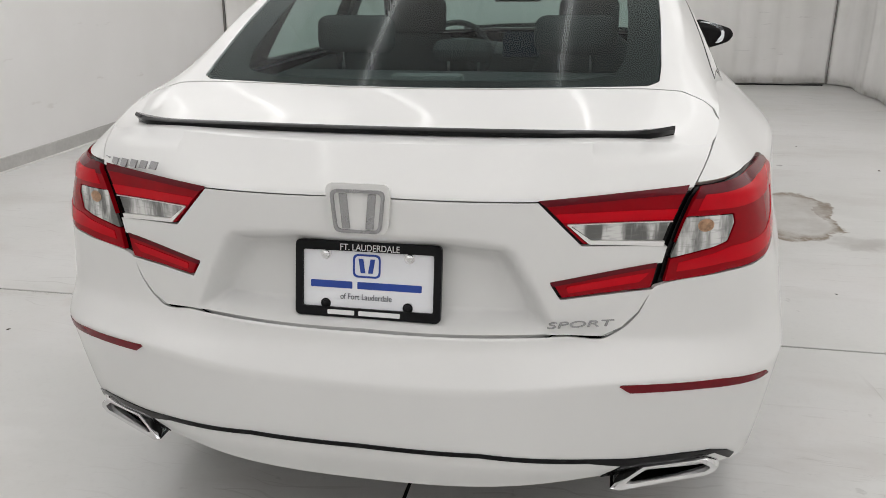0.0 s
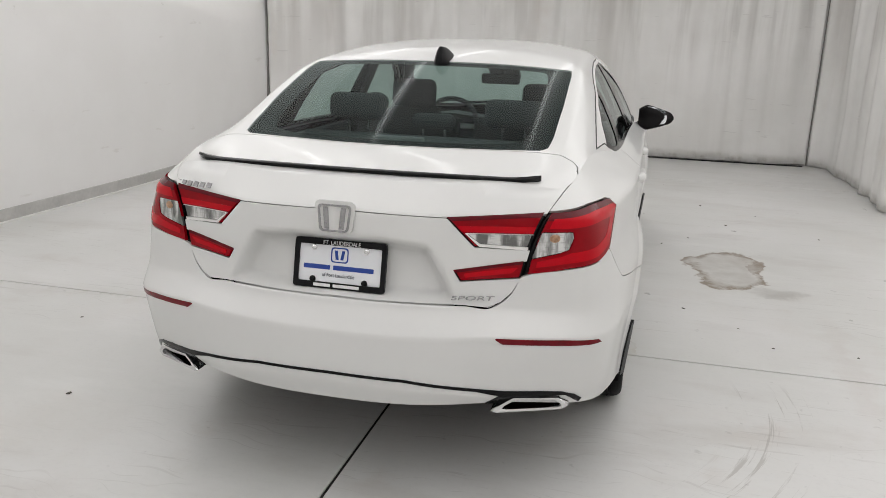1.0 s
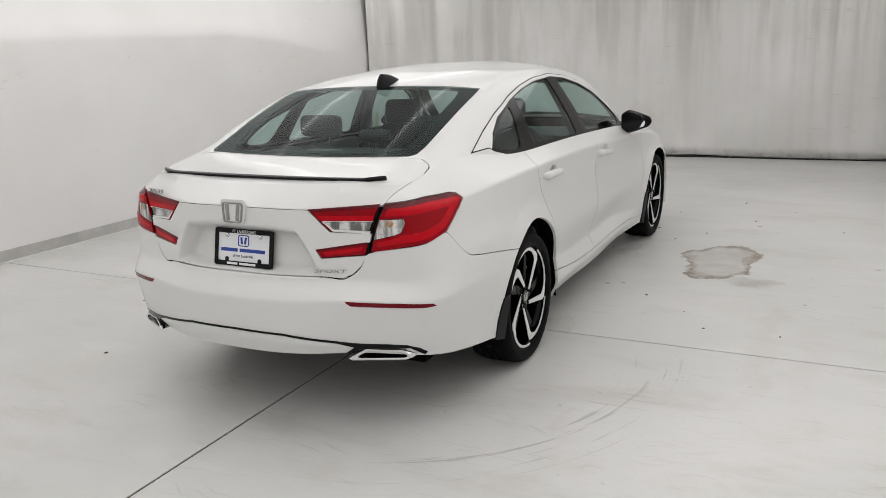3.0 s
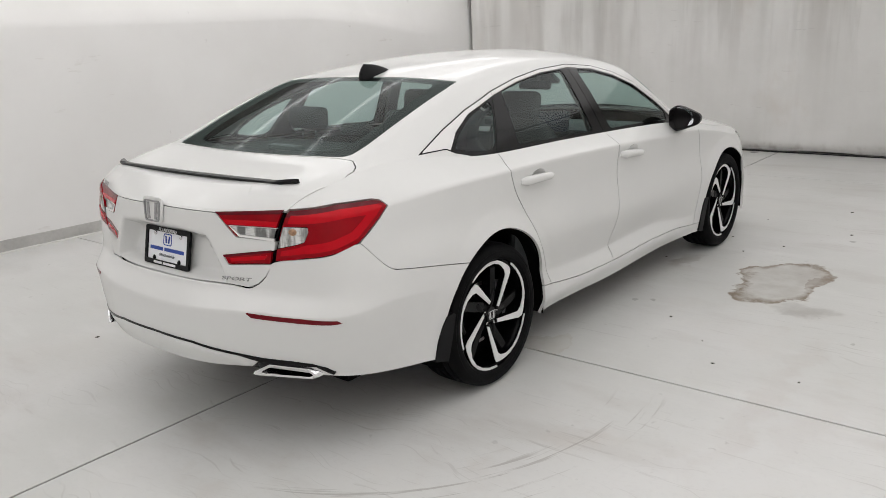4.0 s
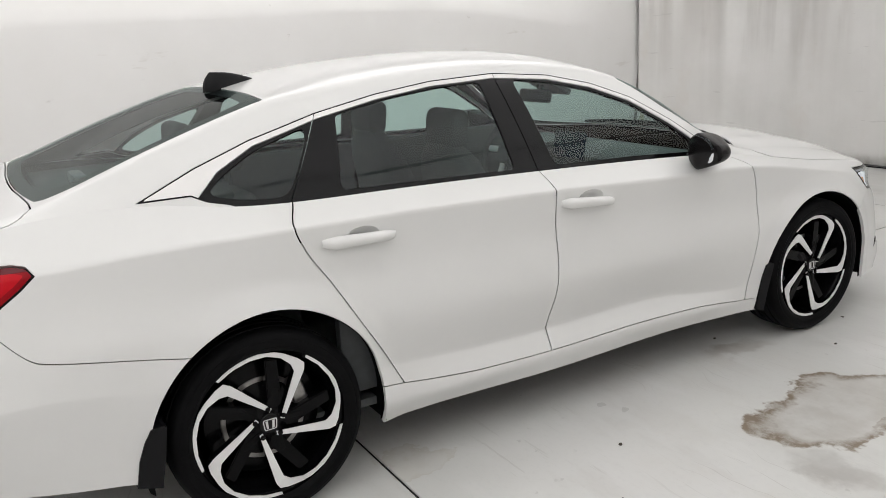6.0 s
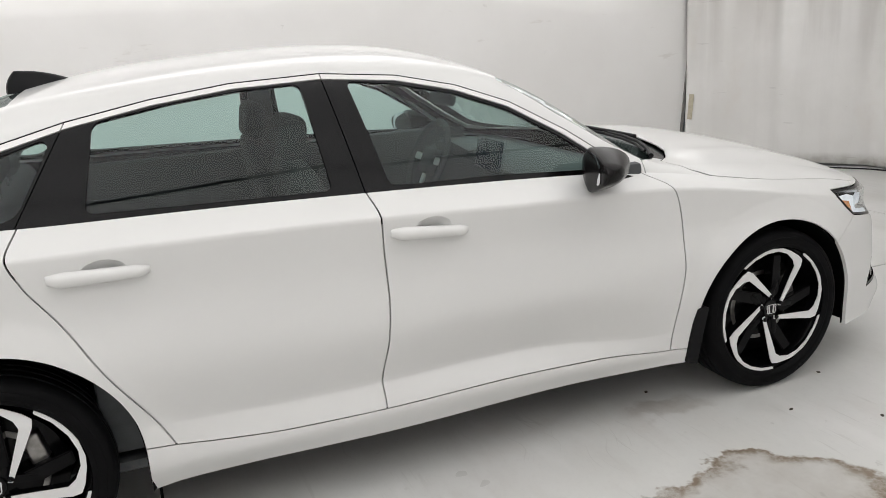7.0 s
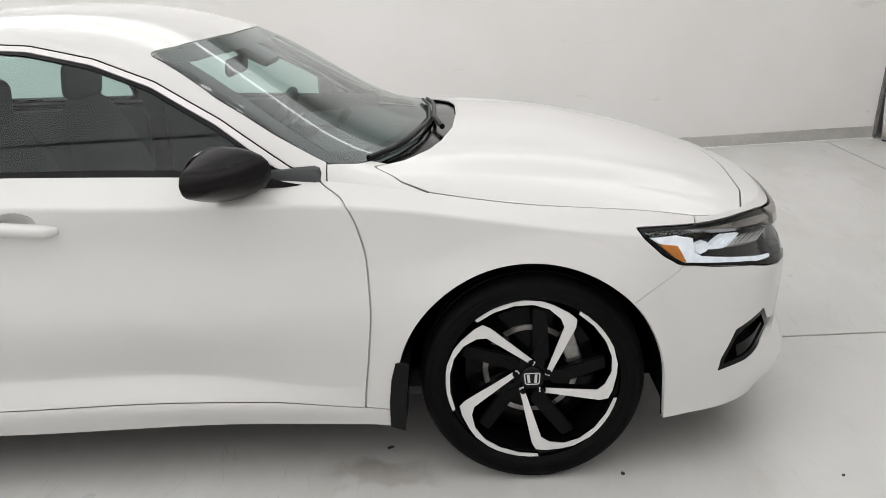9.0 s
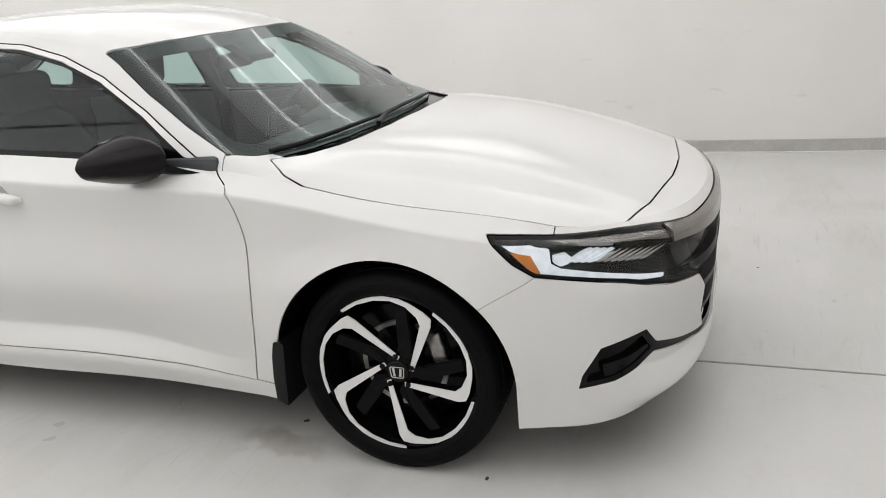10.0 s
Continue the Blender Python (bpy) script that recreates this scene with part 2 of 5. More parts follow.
def hung_material():
    """Off-white vinyl sheet with upright streaks stronger higher up, brownish patches, dirt at the hem and creases."""
    m = material("vinyl_curtain", (0.72, 0.71, 0.69), 0.45)
    k = Nodes(m)
    co = k.put("ShaderNodeTexCoord").outputs["Object"]
    b = k.t.nodes["Principled BSDF"]
    col = k.mix(k.step(k.noise(co, 1.1, 5).outputs[0], .35, .7), (0.73, 0.72, 0.70), (0.80, 0.79, 0.775))
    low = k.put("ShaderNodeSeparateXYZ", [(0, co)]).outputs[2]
    # the grey streaks grow stronger with height, above a ragged line
    ragged_z = k.math("ADD", low, k.math("MULTIPLY", k.noise(co, 1.2, 4).outputs[0], .9))
    high = k.step(ragged_z, 1.25, 2.2, .18, 1.0)
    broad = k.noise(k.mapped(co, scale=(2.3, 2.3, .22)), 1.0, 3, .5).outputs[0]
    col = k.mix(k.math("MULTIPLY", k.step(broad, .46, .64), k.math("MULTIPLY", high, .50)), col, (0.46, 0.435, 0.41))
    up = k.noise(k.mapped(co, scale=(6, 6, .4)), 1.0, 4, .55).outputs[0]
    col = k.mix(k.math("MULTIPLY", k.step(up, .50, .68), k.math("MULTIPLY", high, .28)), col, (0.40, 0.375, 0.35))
    rust = k.noise(k.mapped(co, scale=(1.6, 1.6, 1.1)), 1.0, 5, .6).outputs[0]
    col = k.mix(k.step(rust, .56, .74, 0, .25), col, (0.60, 0.52, 0.45))
    col = k.mix(k.step(k.noise(k.mapped(co, scale=(3, 3, 26)), 1.0, 4).outputs[0], .68, .72, 0, .25), col, (0.40, 0.38, 0.37))
    dirt = k.math("MULTIPLY", k.step(low, .16, .02), k.step(k.noise(co, 9, 5).outputs[0], .45, .7))
    col = k.mix(k.math("MULTIPLY", dirt, .5), col, (0.38, 0.35, 0.31))
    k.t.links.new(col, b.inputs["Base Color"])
    bump = k.put("ShaderNodeBump", [("Strength", .25), ("Distance", .02), ("Height", k.noise(k.mapped(co, scale=(4, 4, 1.2)), 1.6, 5).outputs[0])])
    k.t.links.new(bump.outputs[0], b.inputs["Normal"])
    return m


def ribbed_material():
    """Clear lamp plastic over a bright ribbed reflector."""
    m = material("clear_ribbed_plastic", (0.6, 0.6, 0.6), 0.12, metal=0.5)
    k = Nodes(m)
    co = k.put("ShaderNodeTexCoord").outputs["Object"]
    b = k.t.nodes["Principled BSDF"]
    bands = k.noise(k.mapped(co, scale=(26, 10, 5)), 1.0, 4, .6).outputs[0]
    fine = k.noise(k.mapped(co, scale=(30, 30, 240)), 1.0, 2).outputs[0]
    col = k.mix(k.step(bands, .40, .60), (0.16, 0.16, 0.155), (0.78, 0.78, 0.77))
    col = k.mix(k.step(fine, .5, .7, 0, .45), col, (0.25, 0.25, 0.25))
    k.t.links.new(col, b.inputs["Base Color"])
    return m


def wall_material():
    """White wall paint, a little cloudy, with faint rubbed marks."""
    m = material("painted_wall_white", (0.78, 0.77, 0.755), 0.42, bump=0.04, bump_scale=6)
    k = Nodes(m)
    co = k.put("ShaderNodeTexCoord").outputs["Object"]
    col = k.mix(k.step(k.noise(co, .8, 5).outputs[0], .35, .7), (0.795, 0.785, 0.77), (0.835, 0.827, 0.815))
    rub = k.noise(k.mapped(co, scale=(2, 2, 9)), 1.0, 5, .6).outputs[0]
    col = k.mix(k.math("MULTIPLY", k.step(rub, .66, .72), .30), col, (0.58, 0.55, 0.51))
    dab = k.noise(co, 7.0, 4, .6).outputs[0]
    col = k.mix(k.math("MULTIPLY", k.step(dab, .71, .76), .35), col, (0.50, 0.48, 0.45))
    k.t.links.new(col, k.t.nodes["Principled BSDF"].inputs["Base Color"])
    return m


WALLWHITE = wall_material()
CLEARLENS = ribbed_material()
FLOORMAT = floor_material()
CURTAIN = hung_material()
SEAMMAT = material("seam_dark", (0.012, 0.012, 0.012), 0.9, var=0.3, scale=20)


def glass(name, tint, rough=0.0, slope=0.88, base=0.04):
    """Thin tinted pane: a see-through film with a mirror-like face."""
    m = bpy.data.materials.new(name)
    m.use_nodes = True
    nt = m.node_tree
    for n in list(nt.nodes):
        nt.nodes.remove(n)
    out = nt.nodes.new("ShaderNodeOutputMaterial")
    tr = nt.nodes.new("ShaderNodeBsdfTransparent")
    tr.inputs[0].default_value = (*tint, 1)
    gl = nt.nodes.new("ShaderNodeBsdfGlossy")
    gl.inputs["Color"].default_value = (0.90, 0.93, 0.93, 1)
    gl.inputs["Roughness"].default_value = rough
    lw = nt.nodes.new("ShaderNodeLayerWeight")
    lw.inputs["Blend"].default_value = 0.5
    pw = nt.nodes.new("ShaderNodeMath")
    pw.operation = "POWER"
    pw.inputs[1].default_value = 5.0
    nt.links.new(lw.outputs["Facing"], pw.inputs[0])
    fr = nt.nodes.new("ShaderNodeMath")
    fr.operation = "MULTIPLY_ADD"
    fr.inputs[1].default_value, fr.inputs[2].default_value = slope, base
    nt.links.new(pw.outputs[0], fr.inputs[0])
    mix = nt.nodes.new("ShaderNodeMixShader")
    nt.links.new(fr.outputs[0], mix.inputs[0])
    nt.links.new(tr.outputs[0], mix.inputs[1])
    nt.links.new(gl.outputs[0], mix.inputs[2])
    nt.links.new(mix.outputs[0], out.inputs[0])
    return m


GLASS = glass("green_tinted_glass", (0.67, 0.80, 0.775), 0.0, 0.85, 0.038)
REARGLASS = glass("darker_rear_glass", (0.55, 0.65, 0.63), 0.0, 0.40, 0.014)
CLEAR = glass("clear_lamp_glass", (0.9, 0.9, 0.9))


# ---- mesh helpers ----
def mesh_object(name, verts, faces, mat, parent=None, label="", normals=None, smooth=True):
    """One mesh object from arrays, with given normals where there are any."""
    me = bpy.data.meshes.new(name)
    me.from_pydata([tuple(map(float, v)) for v in verts], [], [tuple(int(i) for i in f) for f in faces])
    me.materials.append(mat)
    if smooth:
        me.polygons.foreach_set("use_smooth", [True] * len(me.polygons))
    if normals is not None and len(normals) == len(me.vertices):
        me.normals_split_custom_set_from_vertices([tuple(map(float, n)) for n in normals])
    ob = new(name, me)
    if parent is not None:
        ob.parent = parent
    if label:
        ob["label"] = label
    return ob


def part(name, bm, mat, parent=None, label="", smooth=True):
    """A bmesh linked as one mesh object under a thing or a part."""
    me = bpy.data.meshes.new(name)
    bm.to_mesh(me)
    bm.free()
    me.materials.append(mat)
    if smooth:
        me.polygons.foreach_set("use_smooth", [True] * len(me.polygons))
        me.set_sharp_from_angle(angle=radians(35))
    ob = new(name, me)
    if parent is not None:
        ob.parent = parent
    if label:
        ob["label"] = label
    return ob


def box(cx, cy, cz, sx, sy, sz, bevel=0.0, segs=2, m=None, bm=None):
    """A bevelled box in a bmesh."""
    bm = bm or bmesh.new()
    r = bmesh.ops.create_cube(bm, size=1.0, matrix=(m or Matrix()) @ Matrix.Translation((cx, cy, cz)) @ Matrix.Diagonal((sx, sy, sz, 1)))
    if bevel:
        edges = list({e for v in r["verts"] for e in v.link_edges})
        bmesh.ops.bevel(bm, geom=edges, offset=bevel, segments=segs, affect="EDGES", profile=0.5)
    return bm


def lathe(profile, n=64, axis="x"):
    """A solid of revolution: profile of (radius, along)."""
    bm = bmesh.new()
    rings = []
    for r, a in profile:
        ring = []
        for i in range(n):
            th = 2 * math.pi * i / n
            p = (a, r * math.cos(th), r * math.sin(th)) if axis == "x" else (r * math.cos(th), r * math.sin(th), a)
            ring.append(bm.verts.new(p))
        rings.append(ring)
    for a, b in zip(rings, rings[1:]):
        for i in range(n):
            bm.faces.new((a[i], a[(i + 1) % n], b[(i + 1) % n], b[i]))
    bmesh.ops.recalc_face_normals(bm, faces=bm.faces)
    return bm


def tube(points, radius, n=8, closed=False):
    """A round bar along points; radius may be a list."""
    bm = bmesh.new()
    pts = [Vector(p) for p in points]
    rings = []
    for i, p in enumerate(pts):
        a, b = pts[max(0, i - 1)], pts[min(len(pts) - 1, i + 1)]
        if closed:
            a, b = pts[i - 1], pts[(i + 1) % len(pts)]
        d = (b - a).normalized()
        u = d.cross(Vector((0, 0, 1)) if abs(d.z) < 0.9 else Vector((1, 0, 0))).normalized()
        w = u.cross(d)
        r = radius[i] if isinstance(radius, (list, tuple)) else radius
        rings.append([bm.verts.new(p + r * (u * math.cos(2 * math.pi * k / n) + w * math.sin(2 * math.pi * k / n))) for k in range(n)])
    pairs = list(zip(rings, rings[1:])) + ([(rings[-1], rings[0])] if closed else [])
    for a, b in pairs:
        for k in range(n):
            bm.faces.new((a[k], a[(k + 1) % n], b[(k + 1) % n], b[k]))
    if not closed:
        bm.faces.new(rings[0][::-1])
        bm.faces.new(rings[-1])
    bmesh.ops.recalc_face_normals(bm, faces=bm.faces)
    return bm


def spline(xs, ys, x):
    """Natural cubic through (xs, ys)."""
    xs, ys = np.asarray(xs, float), np.asarray(ys, float)
    n = len(xs)
    h = np.diff(xs)
    a = np.zeros((n, n))
    r = np.zeros(n)
    a[0, 0] = a[-1, -1] = 1
    for i in range(1, n - 1):
        a[i, i - 1], a[i, i], a[i, i + 1] = h[i - 1], 2 * (h[i - 1] + h[i]), h[i]
        r[i] = 3 * ((ys[i + 1] - ys[i]) / h[i] - (ys[i] - ys[i - 1]) / h[i - 1])
    c = np.linalg.solve(a, r)
    b = np.diff(ys) / h - h * (2 * c[:-1] + c[1:]) / 3
    d = np.diff(c) / (3 * h)
    k = np.clip(np.searchsorted(xs, x) - 1, 0, n - 2)
    t = np.asarray(x, float) - xs[k]
    return ys[k] + b[k] * t + c[k] * t * t + d[k] * t ** 3


def pchip(xs, ys, x):
    """Shape-keeping cubic through (xs, ys)."""
    xs, ys = np.asarray(xs, float), np.asarray(ys, float)
    h = np.diff(xs)
    s = np.diff(ys) / h
    m = np.zeros(len(xs))
    m[0], m[-1] = s[0], s[-1]
    for i in range(1, len(xs) - 1):
        if s[i - 1] * s[i] > 0:
            w1, w2 = 2 * h[i] + h[i - 1], h[i] + 2 * h[i - 1]
            m[i] = (w1 + w2) / (w1 / s[i - 1] + w2 / s[i])
    x = np.clip(np.asarray(x, float), xs[0], xs[-1])
    k = np.clip(np.searchsorted(xs, x) - 1, 0, len(xs) - 2)
    t = (x - xs[k]) / h[k]
    return ((1 + 2 * t) * (1 - t) ** 2) * ys[k] + t * (1 - t) ** 2 * h[k] * m[k] + t * t * (3 - 2 * t) * ys[k + 1] + t * t * (t - 1) * h[k] * m[k + 1]


def poly_field(points):
    """Signed distance to a closed outline in 2D, positive inside."""
    pts = np.asarray(points, float)
    nxt = np.roll(pts, -1, axis=0)

    def field(a, b):
        a, b = np.asarray(a, float), np.asarray(b, float)
        best = np.full(a.shape, 1e9)
        inside = np.zeros(a.shape, bool)
        for (x0, y0), (x1, y1) in zip(pts, nxt):
            dx, dy = x1 - x0, y1 - y0
            t = np.clip(((a - x0) * dx + (b - y0) * dy) / (dx * dx + dy * dy + 1e-12), 0, 1)
            best = np.minimum(best, np.hypot(a - x0 - t * dx, b - y0 - t * dy))
            hit = ((y0 > b) != (y1 > b)) & (a < (x1 - x0) * (b - y0) / (y1 - y0 + 1e-12) + x0)
            inside ^= hit
        return np.where(inside, best, -best)

    return field


def rounded(points, r, n=5):
    """An outline with its corners rounded by r (one radius or one for each corner)."""
    out = []
    k = len(points)
    for i in range(k):
        p0, p1, p2 = (Vector(points[j % k]) for j in (i - 1, i, i + 1))
        rad = r[i] if isinstance(r, (list, tuple)) else r
        a = p1 + (p0 - p1).normalized() * min(rad, (p0 - p1).length * 0.45)
        b = p1 + (p2 - p1).normalized() * min(rad, (p2 - p1).length * 0.45)
        for j in range(n + 1):
            t = j / n
            q = a * (1 - t) ** 2 + p1 * 2 * t * (1 - t) + b * t * t
            out.append((q.x, q.y))
    return out


# ---- the car's skin: hoops round its sides, and a top between them ----
# the lines along the body: half width, length, height
HOOPS = {}
HOOPS["sill"] = ([0, .35, .58, .785, .865, .90, .905, .868, .868, .868, .885, .91, .904, .83, .70, .42, 0],
    [-1.15, -1.12, -1.03, -.90, -.70, -.45, 0, .5, 1.2, 1.9, 2.35, 2.83, 3.2, 3.45, 3.578, 3.69, 3.712],
    [.365, .372, .375, .345, .308, .275, .22, .212, .202, .21, .2, .2, .2, .202, .222, .242, .248])
HOOPS["skirt"] = ([0, .35, .58, .80, .875, .905, .915, .905, .90, .90, .90, .92, .905, .83, .72, .42, 0],
    [-1.17, -1.14, -1.05, -.905, -.70, -.45, 0, .5, 1.2, 1.9, 2.35, 2.83, 3.2, 3.465, 3.615, 3.718, 3.732],
    [.445, .43, .41, .40, .38, .36, .33, .298, .292, .288, .270, .30, .28, .268, .272, .286, .29])
HOOPS["scoop"] = ([0, .35, .58, .826, .904, .931, .936, .888, .860, .860, .904, .93, .91, .830, .710, .42, 0],
    [-1.165, -1.135, -1.07, -.925, -.70, -.42, 0, .5, 1.2, 1.9, 2.35, 2.83, 3.2, 3.448, 3.572, 3.702, 3.724],
    [.60, .605, .612, .59, .60, .58, .50, .425, .388, .375, .345, .45, .42, .40, .350, .340, .336])
HOOPS["waist"] = ([0, .35, .58, .81, .895, .932, .943, .920, .916, .916, .925, .94, .905, .816, .70, .42, 0],
    [-1.115, -1.075, -1.0, -.893, -.65, -.40, 0, .5, 1.2, 1.9, 2.35, 2.83, 3.2, 3.42, 3.578, 3.722, 3.742],
    [.70, .695, .69, .69, .70, .70, .66, .62, .60, .58, .58, .62, .58, .575, .565, .55, .55])
HOOPS["flank"] = ([0, .35, .58, .793, .860, .903, .911, .899, .897, .897, .904, .916, .885, .79, .66, .40, 0],
    [-1.10, -1.06, -.985, -.893, -.64, -.38, 0, .5, 1.2, 1.9, 2.35, 2.83, 3.2, 3.405, 3.562, 3.70, 3.738],
    [.86, .85, .85, .85, .86, .86, .85, .82, .80, .78, .76, .74, .70, .68, .66, .64, .64])
HOOPS["shoulder"] = ([0, .35, .58, .772, .848, .892, .911, .914, .914, .913, .909, .911, .872, .80, .665, .40, 0],
    [-1.087, -1.047, -.975, -.876, -.61, -.37, 0, .5, 1.2, 1.9, 2.35, 2.83, 3.18, 3.385, 3.552, 3.688, 3.733],
    [.985, .98, .985, .97, .968, .986, .988, .979, .956, .922, .901, .822, .76, .735, .722, .70, .695])
HOOPS["belt"] = ([0, .35, .57, .688, .722, .748, .803, .825, .828, .828, .818, .843, .806, .755, .61, .37, 0],
    [-.95, -.94, -.905, -.82, -.63, -.32, 0, .5, 1.2, 1.9, 2.35, 2.83, 3.2, 3.375, 3.525, 3.645, 3.694],
    [1.06, 1.065, 1.070, 1.054, 1.092, 1.102, 1.065, 1.046, 1.024, .99, .945, .864, .813, .778, .762, .745, .738])
RAIL_Y = [-1.0, -.75, -.56, -.3, 0, .2, .35, .7, 1.1, 1.45, 1.754, 2.0, 2.277, 2.6, 2.95, 3.26, 3.5]
RAIL_X = [.60, .61, .63, .645, .64, .628, .618, .605, .60, .605, .645, .705, .775, .74, .68, .62, .55]
RAIL_Z = [1.06, 1.09, 1.125, 1.215, 1.317, 1.372, 1.392, 1.42, 1.428, 1.40, 1.337, 1.195, 1.005, .945, .90, .85, .79]
MID_Y = [-1.0, -.78, -.60, -.48, -.2, .215, .5, .9, 1.3, 1.6, 1.8, 1.95, 2.1, 2.344, 2.45, 2.60, 2.75, 3.0, 3.3, 3.6, 3.75]
MID_Z = [1.06, 1.092, 1.117, 1.160, 1.266, 1.394, 1.444, 1.475, 1.476, 1.433, 1.355, 1.268, 1.183, 1.045, 1.010, 1.000, .992, .968, .915, .81, .725]


class Skin:
    """A grid of points with normals."""

    def __init__(self, grid, flip=False):
        self.p = grid
        du = np.gradient(grid, axis=0)
        dv = np.gradient(grid, axis=1)
        n = np.cross(du, dv)
        n /= np.linalg.norm(n, axis=2, keepdims=True) + 1e-12
        self.n = -n if flip else n
        self.flip = flip
        a, b = grid.shape[:2]
        i = np.arange(a * b).reshape(a, b)
        q = np.stack([i[:-1, :-1], i[1:, :-1], i[1:, 1:], i[:-1, 1:]], -1).reshape(-1, 4)
        self.q = q[:, ::-1] if flip else q


def side_skin(dense=22, rows=12):
    names = ["sill", "skirt", "scoop", "waist", "flank", "shoulder", "belt"]
    pts = np.array([np.stack(HOOPS[k], 1) for k in names])
    chord = np.linalg.norm(np.diff(pts, axis=1), axis=2).mean(0)
    s = np.concatenate([[0], np.cumsum(chord)])
    u = np.concatenate([np.linspace(s[i], s[i + 1], dense, endpoint=False) for i in range(len(s) - 1)] + [[s[-1]]])
    hoops = np.zeros((len(names), len(u), 3))
    for k in range(len(names)):
        # mirrored ends keep the nose and the tail smooth across the middle
        for c in range(3):
            v = pts[k, :, c]
            sg = -1 if c == 0 else 1
            xs = np.concatenate([-s[3:0:-1], s, 2 * s[-1] - s[-2:-5:-1]])
            ys = np.concatenate([sg * v[3:0:-1], v, sg * v[-2:-5:-1]])
            hoops[k, :, c] = spline(xs, ys, u)
    v = np.concatenate([np.linspace(i, i + 1, rows, endpoint=False) for i in range(len(names) - 1)] + [[len(names) - 1]])
    grid = np.zeros((len(u), len(v), 3))
    for i in range(len(u)):
        d = np.linalg.norm(np.diff(hoops[:, i], axis=0), axis=1)
        kk = np.concatenate([[0], np.cumsum(d)])
        vv = np.interp(v, range(len(names)), kk)
        for c in range(3):
            for lo, hi in ((0, 2), (2, 5), (5, 6)):
                j = slice(lo * rows, hi * rows + 1)
                if hi - lo == 1:
                    a, b = hoops[lo, i, c], hoops[hi, i, c]
                    grid[i, j, c] = a + (b - a) * (vv[j] - kk[lo]) / (kk[hi] - kk[lo])
                else:
                    grid[i, j, c] = pchip(kk[lo:hi + 1], hoops[lo:hi + 1, i, c], vv[j])
    # a slight roundness across the creases, and a crown between shoulder and belt
    q = np.linspace(0, 1, rows + 1)
    bulge = (q * (1 - q) * 4)[None, :]
    grid[:, 5 * rows:, 2] += .002 * bulge
    soft = 0.6 * grid[:, 1:-1] + 0.2 * (grid[:, :-2] + grid[:, 2:])
    soft[:, 5 * rows - 1] = 0.85 * grid[:, 5 * rows] + 0.075 * (grid[:, 5 * rows - 1] + grid[:, 5 * rows + 1])
    soft[:, 2 * rows - 1] = 0.85 * grid[:, 2 * rows] + 0.075 * (grid[:, 2 * rows - 1] + grid[:, 2 * rows + 1])
    grid[:, 1:-1] = soft
    # the lips round the wheel openings stand out a little
    for cy, cz, r in ((.014, .338, .404), (2.822, .322, .395)):
        y, z = grid[..., 1], grid[..., 2]
        far = np.where(z < cz, np.abs(y - cy), np.hypot(y - cy, z - cz)) - r
        grid[..., 0] += .012 * np.clip(1 - np.maximum(far, 0) / .085, 0, 1) * (grid[..., 0] > .6)
    # the hollow round the number plate
    inside = poly_field([(-.45, .60), (-.40, .70), (-.365, .78), (-.30, .89), (-.15, .907), (.15, .907), (.30, .89), (.365, .78), (.40, .70), (.45, .60)])
    x, y, z = grid[..., 0], grid[..., 1], grid[..., 2]
    d = np.clip(np.minimum(inside(x, z) / 0.055, (z - .698) / .022), 0, 1)
    d = d * d * (3 - 2 * d) * (y < -.9)
    grid[..., 1] += d * (0.068 + 0.12 * np.clip(z - .74, 0, .1))
    return grid


def top_skin(edge, dense=22, cols=56):
    """edge: the upper border of the sides, from the tail's middle to the nose's middle."""
    a, b = 3 * dense, 13 * dense
    side = edge[a:b + 1]
    rear = edge[:a + 1]
    front = edge[b:][::-1]
    w = np.linspace(0, 1, cols)
    grid = np.zeros((len(side), cols, 3))
    ys = side[:, 1]
    rx, rz = spline(RAIL_Y, RAIL_X, ys), spline(RAIL_Y, RAIL_Z, ys)
    cz = spline(MID_Y, MID_Z, ys)
    rx = np.minimum(rx, side[:, 0] - 0.015)
    for j in range(len(side)):
        bx, bz = side[j, 0], side[j, 2]
        lo = w <= 0.55
        q = w[lo] / 0.55
        grid[j, lo, 0] = rx[j] * q
        grid[j, lo, 2] = cz[j] - (cz[j] - rz[j]) * q ** 2.7
        q = (w[~lo] - 0.55) / 0.45
        mx, mz = (rx[j] + bx) / 2 + 0.022 * min(1, abs(rz[j] - bz) / 0.2), (rz[j] + bz) / 2 + 0.012
        grid[j, ~lo, 0] = rx[j] * (1 - q) ** 2 + 2 * q * (1 - q) * mx + bx * q * q
        grid[j, ~lo, 2] = rz[j] * (1 - q) ** 2 + 2 * q * (1 - q) * mz + bz * q * q
        # a low ridge along each side of the hood
        ridge = np.interp(ys[j], [2.4, 3.5], [.66, .50])
        grid[j, :, 2] += .014 * np.clip(1 - np.abs(grid[j, :, 0] - ridge) / .10, 0, 1) * np.clip((ys[j] - 2.5) / .15, 0, 1) * np.clip((3.5 - ys[j]) / .25, 0, 1)
        grid[j, :, 1] = ys[j]
    for _ in range(3):
        grid[:, 1:-1] = 0.5 * grid[:, 1:-1] + 0.25 * (grid[:, :-2] + grid[:, 2:])
    for border, row, reach in ((rear, 0, 0.42), (front, -1, 0.5)):
        f = border[:, 0] / border[-1, 0]
        xs = grid[row, :, 0] / grid[row, -1, 0]
        goal = np.stack([np.interp(xs, f, border[:, c]) for c in range(3)], 1)
        gap = goal - grid[row]
        d = np.clip(1 - np.abs(ys - ys[row]) / reach, 0, 1) ** 2
        grid += d[:, None, None] * gap[None]
    grid[:, 0, 0] = 0
    return grid


